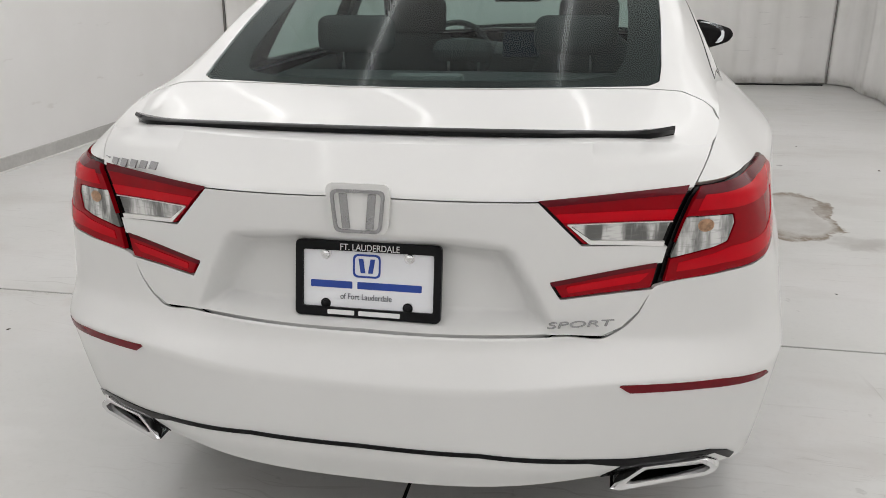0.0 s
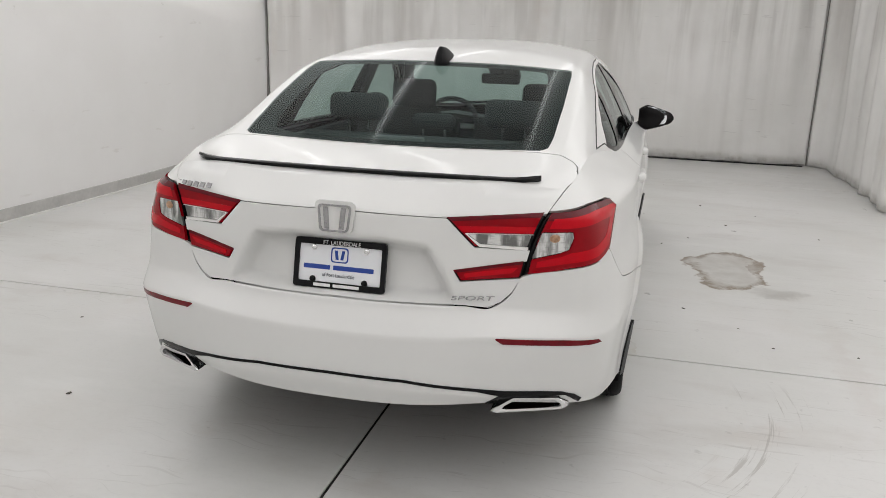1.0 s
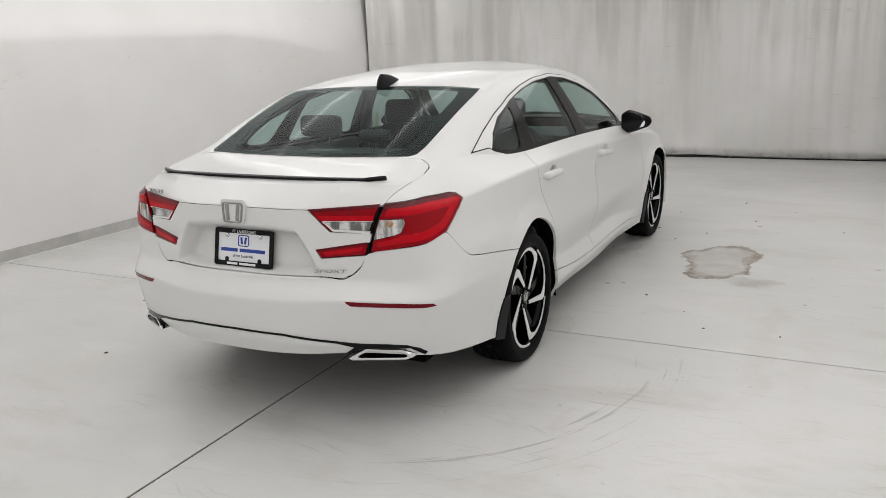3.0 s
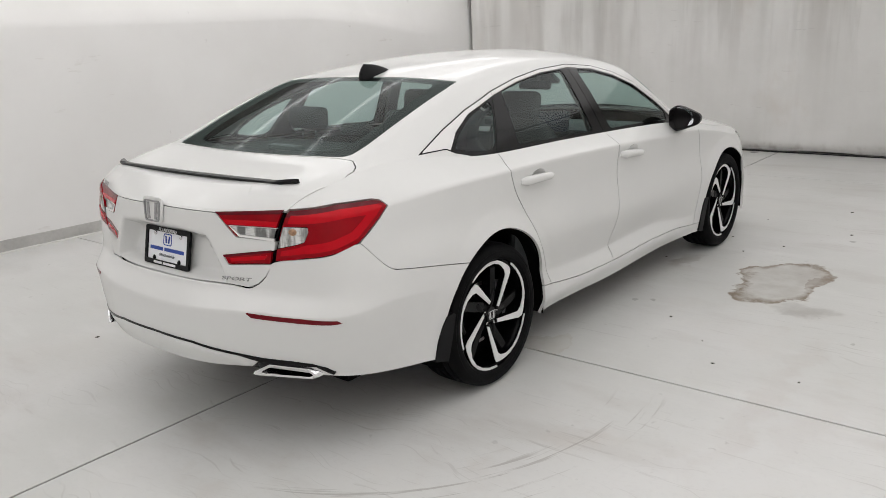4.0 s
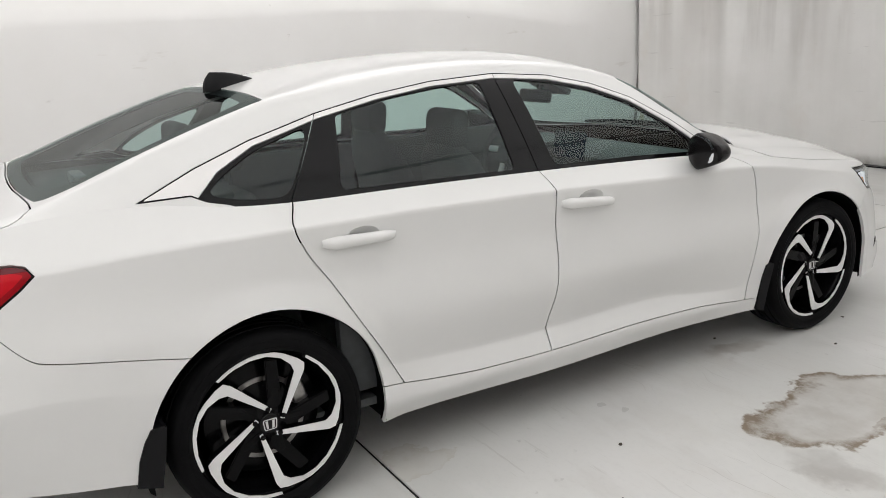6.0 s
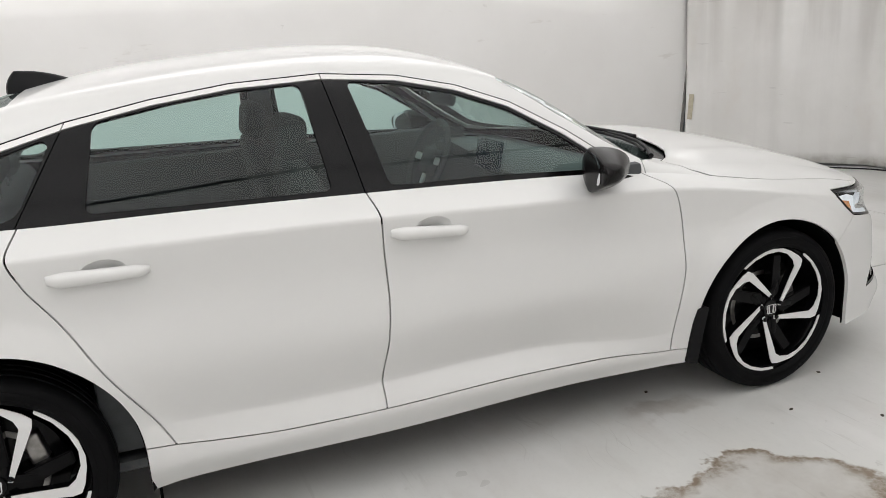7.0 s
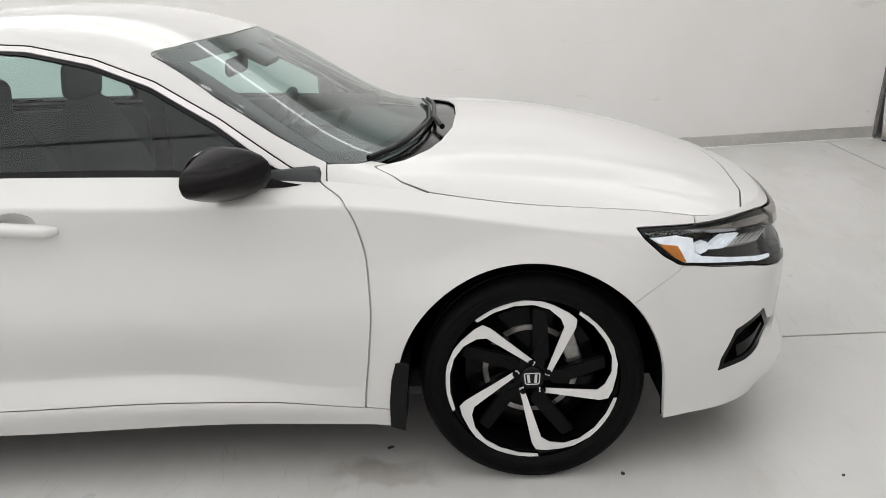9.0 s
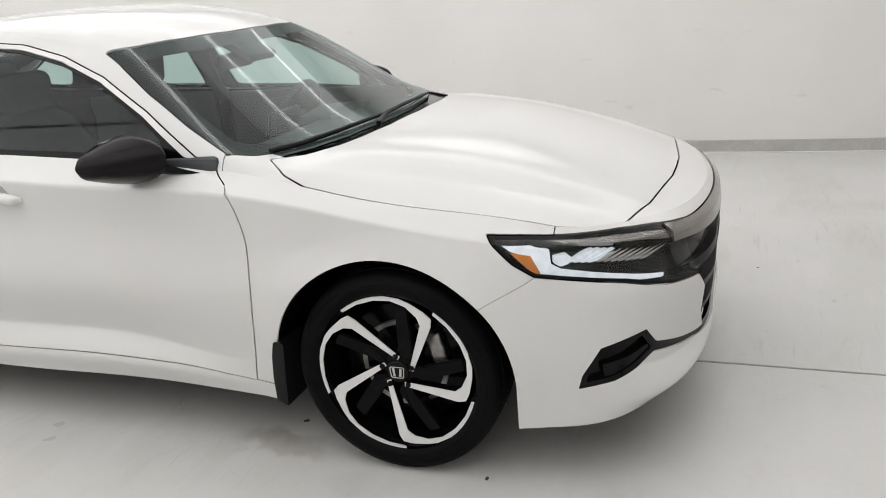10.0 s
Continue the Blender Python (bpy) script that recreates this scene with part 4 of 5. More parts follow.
panel("light_guide", sides([rear_only, at_side(LAMP_OUT, -.02), lambda x, y, z: x - lid_side(z) - .03, lambda x, y, z: -poly_field(OUT_CLEAR)(x, z) - .012, lambda x, y, z: .016 - np.abs(poly_field(LAMP_OUT)(y, z) - .036)], .0025, (TAIL,)), GUIDE, tail, "brighter red light guide", depth=.003)
panel("clear_inset", sides([rear_only, at_rear(OUT_CLEAR, -.001), lamp_x], -.001, (TAIL,)), CLEARLENS, tail, "clear lens over the turn signal", depth=.008)
panel("bulb_glow", sides([rear_only, lambda x, y, z: .013 - np.hypot((x - .680) * .8, z - .914), lamp_x], .0005, (TAIL,)), BULB, tail, "amber bulb behind the clear lens", depth=.001)
lids = panel("lid_light", sides([rear_only, at_rear(LAMP_UP, .001), lid_x], -.012, (TAIL,)), BLACK, car, "red and clear tail light on the lid", depth=.03)
low_lids = panel("lower_lid_light", sides([rear_only, at_rear(LAMP_LOW, .001), lid_x], -.012, (TAIL,)), BLACK, car, "narrow red tail light on the lid", depth=.03)
inner_side = lambda x, y, z: lid_side(z) - .012 - x
panel("lens", sides([rear_only, at_rear(LAMP_UP, -.0035), inner_side, not_at_rear(UP_CLEAR, .0)], .001, (TAIL,)), RED, lids, "glossy red lens", depth=.012)
panel("lens", sides([rear_only, at_rear(LAMP_LOW, -.0035), inner_side], .001, (TAIL,)), RED, low_lids, "glossy red lens", depth=.012)
panel("light_guide", sides([rear_only, inner_side, at_rear([(.398, .932), (.66, .929), (.66, .950), (.384, .950)])], .0025, (TAIL,)), GUIDE, lids, "brighter red light guide", depth=.003)
panel("top_edge", sides([rear_only, inner_side, at_rear([(.350, .977), (.66, .995), (.66, .981), (.366, .965)])], .0022, (TAIL,)), DARKRED, lids, "dark red upper edge", depth=.003)
panel("light_guide", sides([rear_only, inner_side, at_rear([(.415, .786), (.555, .801), (.575, .820), (.41, .800)])], .0025, (TAIL,)), GUIDE, low_lids, "brighter red light guide", depth=.003)
panel("top_edge", sides([rear_only, inner_side, at_rear([(.378, .811), (.60, .842), (.60, .832), (.385, .802)])], .0022, (TAIL,)), DARKRED, low_lids, "dark red upper edge", depth=.003)
panel("upper_band", sides([rear_only, at_side(LAMP_OUT, -.005), lambda x, y, z: x - lid_side(z) - .013, lambda x, y, z: z - .979 + .05 * np.clip(-.75 - y, 0, .3)], .0022, (TAIL,)), DARKRED, tail, "dark red upper band", depth=.003)
panel("clear_frame", sides([rear_only, at_rear(UP_CLEAR, -.001), lambda x, y, z: lid_side(z) - .010 - x, not_at_rear(UP_INNER, 0)], .001, (TAIL,)), MOULD, lids, "silver rim of the reversing light", depth=.01)
panel("clear_inset", sides([rear_only, at_rear(UP_INNER, -.001), lambda x, y, z: lid_side(z) - .014 - x], -.003, (TAIL,)), CLEARLENS, lids, "clear ribbed reversing light", depth=.005)
REFL = [(.521, .612), (.558, .609), (.732, .597), (.838, .581), (.847, .568), (.82, .567), (.693, .581), (.549, .591)]
panel("reflector", sides([limit(1, -.6, -1), at_rear(REFL)], .002, (TAIL,)), DEEPRED, rear_bumper, "dark red bumper reflector", depth=.006)

# headlight
DRL = [(3.182, .757), (3.262, .756), (3.314, .733), (3.32, .690), (3.347, .674), (3.612, .610), (3.612, .600), (3.346, .654), (3.294, .664), (3.268, .716), (3.208, .738)]
AMB = [(3.208, .735), (3.264, .722), (3.292, .670), (3.272, .671), (3.240, .703)]
shell = panel("headlight", sides([at_side(HEADLAMP), limit(0, .50)], -.05, (NOSE,)), BLACK, car, "lit headlight with white running light and amber marker", depth=.02)
panel("housing_edge", sides([at_side(HEADLAMP, -.001), limit(0, .50), lambda x, y, z: -(poly_field(HEADLAMP)(y, z) - .009)], -.001, (NOSE,)), BLACK, shell, "black rim", depth=.05)
panel("running_light", sides([at_side(DRL), limit(0, .5)], -.012, (NOSE,)), DRLMAT, shell, "lit white running light", depth=.012)
panel("marker", sides([at_side(AMB)], -.010, (NOSE,)), AMBER, shell, "amber side marker", depth=.012)
panel("lamp_element", sides([at_side([(3.328, .712), (3.362, .714), (3.376, .70), (3.366, .684), (3.345, .680), (3.330, .690)])], -.018, (NOSE,)), LEDMAT, shell, "bright lamp element", depth=.02)
for k in range(11):
    a = 3.362 + .019 * k
    za = .690 - .0030 * k
    rise = .028 - .0008 * k
    fin = [(a, za - .003), (a + .022, za), (a + .052, za + rise * .62), (a + .072, za + rise), (a + .044, za + rise * .72), (a + .016, za + .007), (a, za + .002)]
    panel("lamp_fin", sides([at_side(fin)], -.016 - .001 * (k % 2), (NOSE,)), LEDMAT if k < 4 else CHROME, shell, "bright lamp fin" if k < 4 else "chromed lamp fin", depth=.018)
panel("brow", sides([at_side(HEADLAMP, -.004), limit(0, .5), lambda x, y, z: z - bar_top(y) + .006 + .075 * np.clip(y - 3.24, 0, .4)], -.004, (NOSE,)), SMOKE, shell, "dark smoked upper trim", depth=.02)
panel("lens", sides([at_side(HEADLAMP, -.003), limit(0, .50)], -.0015, (NOSE,)), CLEAR, shell, "clear lens", depth=.001)
# grille and its dark upper bar
panel("grille_bar", [sides([limit(1, 3.5), lambda x, y, z: bar_top(y) - z - .002, lambda x, y, z: z - bar_top(y) + .045 + .03 * np.clip((.5 - x) / .5, 0, 1), limit(0, .57, -1), limit(2, .5)], .006, (NOSE,))], SMOKE, car, "dark chrome bar over the grille", across="whole", depth=.03)
grille = panel("grille", sides([limit(1, 3.5), lambda x, y, z: grille_hole(x, z) + .012, lambda x, y, z: bar_top(y) - .03 - z], -.035, (NOSE,)), BLACK, car, "gloss black grille", across="whole", depth=.02)[0]
for k in range(4):
    z0 = .40 + .085 * k
    panel("slat", sides([limit(1, 3.5), lambda x, y, z: grille_hole(x, z) - .004, lambda x, y, z, z0=z0: .011 - np.abs(z - z0 - .04 * np.abs(x))], -.006, (NOSE,)), SATIN, grille, across="whole", depth=.03)
panel("fog_surround", sides([at_side(FOG)], -.028, (NOSE,)), BLACK, front_bumper, "gloss black fog light surround", depth=.02)
panel("fog_rim", sides([at_side(FOG), lambda x, y, z: -(poly_field(FOG)(y, z) - .016)], -.003, (NOSE,)), BLACK, front_bumper, "gloss black rim", depth=.03)
panel("fog_fin", sides([at_side([(3.46, .345), (3.55, .372), (3.585, .40), (3.58, .412), (3.53, .392), (3.455, .385)])], -.008, (NOSE,)), BLACK, front_bumper, "gloss black fin", depth=.02)
panel("lower_blade", sides([at_side(FOG_BLADE)], -.008, (NOSE,)), BLACK, front_bumper, "black lower blade", depth=.012)
panel("cowl", [cut(TOP2, [limit(1, 2.27), at_top(SCREEN, .001, -1), at_top(HOOD, 0, -1), limit(0, .735, -1), limit(1, 2.75, -1)], -.014)], BLACK, car, "black plastic cowl under the windshield", across="whole")
STRIP = [(-.2, .466), (0, .466), (.25, .463), (.473, .438), (.562, .425), (.671, .416), (.735, .405), (.775, .385), (.795, .362), (.785, .350), (.745, .390), (.59, .400), (.53, .360), (.485, .366), (.545, .408), (.473, .428), (.25, .454), (0, .457), (-.2, .457)]
panel("lower_strip", sides([limit(1, -.6, -1), at_rear(STRIP)], .003, (TAIL,)), BLACK, rear_bumper, "black strip above the exhaust tips", across="whole", depth=.008)


# ---- small body parts ----
def side_x(y, z):
    """The half width of the flank at a place."""
    g = SIDE_GRID[110:290]
    j = int(np.clip(np.searchsorted(g[:, 40, 1], y), 1, len(g) - 1))
    t = (y - g[j - 1, 40, 1]) / (g[j, 40, 1] - g[j - 1, 40, 1])
    return float((1 - t) * np.interp(z, g[j - 1, :, 2], g[j - 1, :, 0]) + t * np.interp(z, g[j, :, 2], g[j, :, 0]))


def mirror_bm(bm):
    bmesh.ops.scale(bm, vec=(-1, 1, 1), verts=bm.verts)
    bmesh.ops.reverse_faces(bm, faces=bm.faces)
    return bm


def loft(rings, caps=True):
    """A closed skin through rings of equal length."""
    bm = bmesh.new()
    rows = [[bm.verts.new(p) for p in r] for r in rings]
    k = len(rows[0])
    for a, b in zip(rows, rows[1:]):
        for i in range(k):
            bm.faces.new((a[i], a[(i + 1) % k], b[(i + 1) % k], b[i]))
    if caps:
        bm.faces.new(rows[0][::-1])
        bm.faces.new(rows[-1])
    bmesh.ops.recalc_face_normals(bm, faces=bm.faces)
    return bm


def handle_bm(y0, y1, z0, z1):
    """A pull handle along the door, standing off in its middle."""
    rings = []
    for k in range(15):
        t = k / 14
        y, z = y0 + (y1 - y0) * t, z0 + (z1 - z0) * t
        end = min(t, 1 - t) * 2
        out = .034 * min(1, (end * 5) ** .6) if end > 0 else .004
        h = .0205 * (.55 + .45 * min(1, end * 4)) * (.9 + .25 * (1 - t))
        x = side_x(y, z)
        rings.append([(x - .006 + (out + .006) * (.5 + .5 * math.cos(a)) * (1.0 if math.cos(a) > -.2 else .8), y, z + h * math.sin(a)) for a in [2 * math.pi * i / 12 for i in range(12)]])
    return loft(rings)


def cup_bm(y0, z0):
    """A shallow dished hollow behind the handle."""
    bm = bmesh.new()
    rows = []
    for r in (1.0, .93, .8, .6, .35, .12):
        deep = .020 * (1 - r ** 2.2)
        rows.append([bm.verts.new((side_x(y0 + .062 * r * math.cos(a), z0 + .034 * r * math.sin(a)) + .0012 - deep, y0 + .062 * r * math.cos(a), z0 + .034 * r * math.sin(a))) for a in [2 * math.pi * i / 32 for i in range(32)]])
    for a, b in zip(rows, rows[1:]):
        for i in range(32):
            bm.faces.new((a[i], a[(i + 1) % 32], b[(i + 1) % 32], b[i]))
    bm.faces.new(rows[-1])
    return bm


for doors, (y0, y1, z0, z1, cy, cz) in ((rear_doors, CUPS[0]), (front_doors, CUPS[1])):
    for k, door in enumerate(doors):
        h, c = handle_bm(y0, y1, z0, z1), cup_bm(cy, cz)
        part("handle", mirror_bm(h) if k else h, PAINT, door, "body-coloured pull handle")
        part("handle_cup", mirror_bm(c) if k else c, PAINT, door)


def spoiler_bm():
    rings = []
    for k in range(49):
        s = -1 + 2 * k / 48
        x = .612 * s
        e = max(0, abs(s) - .86) / .14
        y = -.900 + .012 * s * s
        z = 1.0735 + .004 * s * s
        h = .010 + .013 * e * (1 - .25 * e)
        w = .034 + .014 * e
        tip = max(0, abs(s) - .93) / .07
        y, w, h = y + .040 * tip, w - .036 * tip, h - .004 * tip
        rings.append([(x, y - .005 + .012 * e, z - .004), (x, y - .008, z + h * .6), (x, y, z + h), (x, y + w * .7, z + h * .75), (x, y + w, z - .002), (x, y + w * .5, z - .006)])
    return loft(rings)


part("spoiler", spoiler_bm(), BLACK, trunk_lid, "gloss black lip spoiler")


def fin_bm():
    rings = []
    for k in range(15):
        t = k / 14
        z = 1.380 + .078 * t
        y_back, y_front = .148 + .034 * t ** 2.5, .200 + .205 * (1 - t) ** .55
        w = .034 * (1 - t) ** .6 + .007
        rings.append([((w if math.sin(a) > 0 else -w) * abs(math.sin(a)) ** .8, (y_back + y_front) / 2 - (y_front - y_back) / 2 * math.cos(a), z + .02 * (1 - t) * (1 - math.cos(a)) / 2) for a in [2 * math.pi * i / 20 for i in range(20)]])
    return loft(rings)


part("antenna_fin", fin_bm(), SATIN, body_shell, "black shark-fin antenna")


def wing_mirror(sign):
    rings = []
    for k in range(19):
        t = k / 18
        x = .858 + .217 * t
        size = min(1, (.38 + 2.6 * t)) ** .6 * (1 - .70 * t ** 1.35)
        if t > .88:
            size *= math.sqrt(max(.02, 1 - ((t - .88) / .125) ** 2))
        ring = []
        for i in range(24):
            a = 2 * math.pi * i / 24
            c, s = math.cos(a), math.sin(a)
            yy = (.180 * c if c > 0 else .026 * c) * size
            zz = (.084 if s > 0 else .094) * math.copysign(abs(s) ** .85, s) * size
            ring.append((x, 1.982 - .05 * t + yy, 1.018 + .004 * t + zz))
        rings.append(ring)
    shell = loft(rings)
    arm = loft([[(x, y + k * dy, z + k * dz) for dy, dz in ((-.03, -.018), (.03, -.014), (.034, .012), (-.03, .018))] for x, y, z, k in ((.826, 2.235, .943, .10), (.836, 2.19, .950, .32), (.850, 2.13, .962, .6), (.868, 2.07, .978, .95), (.895, 2.035, .996, 1.25), (.94, 2.0, 1.012, 1.5))])
    face = bmesh.new()
    ring = [face.verts.new((.955 + .078 * math.copysign(abs(math.cos(a)) ** .75, math.cos(a)) , 1.947 - .020 * math.cos(a), 1.031 + .052 * math.copysign(abs(math.sin(a)) ** .8, math.sin(a)) - .012 * math.cos(a))) for a in [2 * math.pi * i / 32 for i in range(32)]]
    face.faces.new(ring)
    obs = [shell, arm, face]
    if sign < 0:
        obs = [mirror_bm(b) for b in obs]
    ob = part("wing_mirror", obs[0], MIRRORCAP, car, "gloss black door mirror")
    part("mirror_arm", obs[1], BLACK, ob)
    m = part("mirror_glass", obs[2], MIRRORGLASS, ob, "mirror glass", smooth=False)


wing_mirror(1)
wing_mirror(-1)

# mud flaps, wheel-arch liners, underbody
for s in (1, -1):
    rear_flap = loft([[(s * (.905 + .2 * (y + .44) + .075 * (z - .32) + x), y, z) for y, z in ((-.440, .262), (-.368, .245), (-.350, .34), (-.334, .452), (-.346, .461), (-.380, .450), (-.402, .41), (-.424, .35))] for x in (-.13, -.12, .004, .010)])
    part("mud_flap", rear_flap, SATIN, car, "black mud flap behind the wheel")
    front_flap = loft([[(s * (.911 + .18 * (y - 2.40) + .08 * (z - .32) + x), y, z) for y, z in ((2.396, .205), (2.440, .192), (2.452, .30), (2.470, .425), (2.455, .432), (2.428, .424), (2.412, .37), (2.400, .29))] for x in (-.13, -.12, .004, .010)])
    part("mud_flap", front_flap, SATIN, car, "black mud flap behind the wheel")
    for cy, cz, r in ARCHES:
        bm = bmesh.new()
        rows = []
        for x in (.905, .88, .50):
            rows.append([bm.verts.new((s * x, cy + (r + (0.0 if x > .9 else .012)) * math.cos(a), max(cz, 0) + (r + (0.0 if x > .9 else .012)) * math.sin(a))) for a in np.linspace(0, math.pi, 38)])
            wide = r + (0.0 if x > .9 else .012)
            rows[-1] = [bm.verts.new((s * x, cy + wide, .215))] + rows[-1] + [bm.verts.new((s * x, cy - wide, .215))]
        for a, b in zip(rows, rows[1:]):
            for i in range(39):
                bm.faces.new((a[i], a[i + 1], b[i + 1], b[i]))
        bm.faces.new(rows[-1])
        part("arch_liner", bm, DARK, car, "dark wheel-arch liner")
part("underbody", box(0, 1.30, .26, 1.40, 4.1, .05, .01), DARK, car, "dark underbody")


# ---- number plate, badges, exhaust ----
def text_mesh(body, size, thick=0.0006):
    cu = bpy.data.curves.new("lettering", "FONT")
    cu.body, cu.size, cu.extrude, cu.align_x, cu.align_y = body, size, thick, "CENTER", "CENTER"
    tmp = new("lettering", cu)
    me = bpy.data.meshes.new_from_object(tmp.evaluated_get(bpy.context.evaluated_depsgraph_get()))
    bpy.data.objects.remove(tmp)
    bpy.data.curves.remove(cu)
    return me


def letters(name, body, width, height, m, mat, parent, label):
    me = text_mesh(body, 1.0, .02)
    co = np.array([v.co[:] for v in me.vertices])
    lo, hi = co.min(0), co.max(0)
    k = np.array([width / (hi[0] - lo[0]), height / (hi[1] - lo[1]), (.004 if mat is BADGE else .0012) / max(hi[2] - lo[2], 1e-6)])
    co = (co - (lo + hi) / 2) * k
    me.vertices.foreach_set("co", co.ravel())
    me.materials.clear()
    me.materials.append(mat)
    me.transform(m)
    ob = new(name, me)
    ob.parent = parent
    ob["label"] = label
    return ob


def ring_bm(outer, inner, depth):
    """A flat frame between two outlines of equal length, in the plane z = 0."""
    bm = bmesh.new()
    o0, i0 = [bm.verts.new((x, y, 0)) for x, y in outer], [bm.verts.new((x, y, 0)) for x, y in inner]
    o1, i1 = [bm.verts.new((x, y, depth)) for x, y in outer], [bm.verts.new((x, y, depth)) for x, y in inner]
    n = len(o0)
    for a, b in ((o1, i1), (i1, i0), (i0, o0), (o0, o1)):
        for k in range(n):
            bm.faces.new((a[k], a[(k + 1) % n], b[(k + 1) % n], b[k]))
    bmesh.ops.recalc_face_normals(bm, faces=bm.faces)
    return bm


def moved(bm, m):
    bmesh.ops.transform(bm, matrix=m, verts=bm.verts)
    return bm


def rect(w, h, r):
    return rounded([(-w / 2, -h / 2), (w / 2, -h / 2), (w / 2, h / 2), (-w / 2, h / 2)], r)


def prism(outline, depth):
    bm = bmesh.new()
    f = bm.faces.new([bm.verts.new((x, y, 0)) for x, y in outline])
    r = bmesh.ops.extrude_face_region(bm, geom=[f])
    bmesh.ops.translate(bm, vec=(0, 0, depth), verts=[v for v in r["geom"] if isinstance(v, bmesh.types.BMVert)])
    bmesh.ops.recalc_face_normals(bm, faces=bm.faces)
    return bm


PLATE = pose(0, -1.051, .789, 78, 0, 0)
plate = part("number_plate", moved(prism(rect(.305, .152, .012), .003), PLATE), PLATEWHITE, trunk_lid, "white dealer plate in a black frame")
part("plate_frame", moved(ring_bm(rect(.316, .162, .012), rect(.284, .122, .006), .012), PLATE @ pose(0, 0, -.002)), SATIN, plate, "black plastic plate frame")
letters("frame_lettering", "FT. LAUDERDALE", .128, .0135, PLATE @ pose(.005, .0695, .0108), INKWHITE, plate, "white lettering on the frame")
letters("plate_lettering", "of Fort Lauderdale", .112, .0125, PLATE @ pose(-.004, -.0365, .0042), INKGREY, plate, "small grey lettering")
part("plate_mark", moved(ring_bm(rect(.060, .050, .012), rect(.052, .042, .010), .001), PLATE @ pose(-.003, .030, .0036)), NAVY, plate, "blue rounded mark")
for s in (-1, 1):
    part("plate_mark", moved(prism([(s * .008 - .005, -.015), (s * .008 + .005, -.015), (s * .013 + .005, .015), (s * .013 - .005, .015)], .001), PLATE @ pose(-.003, .030, .0036)), NAVY, plate, "blue plain bar")
for x0, x1, v, h, mat, z in ((-.126, -.034, -.012, .015, NAVY, .0036), (-.023, .116, -.012, .015, NAVY, .0036), (-.086, -.027, -.0705, .010, INKWHITE, .0105), (-.018, .072, -.0705, .010, INKWHITE, .0105)):
    part("plate_bar", moved(prism(rect(x1 - x0, h, .002), .0008), PLATE @ pose((x0 + x1) / 2, v, z)), mat, plate, "plain printed bar")
for u, v, mat in ((-.092, .052, CHROME), (.089, .052, CHROME), (-.092, -.054, SATIN), (.087, -.054, SATIN)):
    part("bolt", moved(lathe([(.0001, .006), (.004, .0058), (.0075, .004), (.0085, .0), (.011, .0)], 20, "z"), PLATE @ pose(u, v, .0045)), mat, plate, "plate bolt")

EMBLEM = pose(0, -1.098, .957, 84, 0, 0)
part("badge_pad", moved(prism(rounded([(-.060, -.050), (.060, -.050), (.068, .052), (-.068, .052)], .02), .008), EMBLEM @ pose(0, .002, -.006)), PAINT, trunk_lid, "white pad behind the badge")
part("badge", moved(ring_bm(rounded([(-.048, -.045), (.048, -.045), (.057, .042), (-.057, .042)], .016), rounded([(-.042, -.039), (.042, -.039), (.050, .036), (-.050, .036)], .012), .006), EMBLEM @ pose(0, 0, .002)), BADGE, trunk_lid, "chrome badge frame")
for s in (-1, 1):
    part("badge_bar", moved(prism([(s * .024 - .008, -.036), (s * .024 + .008, -.036), (s * .030 + .008, .033), (s * .030 - .008, .033)], .004), EMBLEM @ pose(0, 0, .002)), BADGE, trunk_lid, "plain satin badge bar")
SLANT = Matrix(((1, .38, 0, 0), (0, 1, 0, 0), (0, 0, 1, 0), (0, 0, 0, 1)))
# plain blocks for the model's name, and the trim's name
for k in range(6):
    t = (k + .5) / 6
    x = -.664 + .196 * t
    y = -.916 - .100 * t ** .8
    yaw = -32 + 10 * t
    part("name_block", moved(prism([(-.0145, -.009), (.0085, -.009), (.0145, .009), (-.0085, .009)], .003), pose(x, y - .003, .996 + .014 * t, 72, 0, yaw)), BADGE, trunk_lid, "plain chrome block")
letters("trim_lettering", "SPORT", .134, .0135, pose(.444, -1.0515, .723, 86, 0, 16.5) @ SLANT, BADGE, trunk_lid, "chrome lettering on the lid")


def exhaust(sign):
    outer = [(.522, .360), (.532, .371), (.588, .402), (.728, .388), (.757, .362), (.758, .352), (.738, .343), (.535, .352)]
    inner = [(.556, .366), (.564, .374), (.598, .392), (.716, .379), (.737, .362), (.738, .357), (.727, .352), (.569, .361)]
    mid = [((a[0] * .8 + b[0] * .2), (a[1] * .8 + b[1] * .2)) for a, b in zip(outer, inner)]
    dep = lambda x: -1.088 + (x - .52) * .55
    rings = [[(x, dep(x) + .14, z) for x, z in outer], [(x, dep(x) + .004, z) for x, z in outer], [(x, dep(x) - .003, z) for x, z in mid], [(x, dep(x), z) for x, z in inner], [(x, dep(x) + .05, z) for x, z in inner]]
    tip = loft(rings, caps=False)
    back = bmesh.new()
    back.faces.new([back.verts.new((x, dep(x) + .05, z)) for x, z in inner])
    if sign < 0:
        tip, back = mirror_bm(tip), mirror_bm(back)
    ob = part("exhaust_tip", tip, CHROME, car, "chrome trapezoid exhaust tip")
    part("exhaust_opening", back, DARK, ob)


exhaust(1)
exhaust(-1)


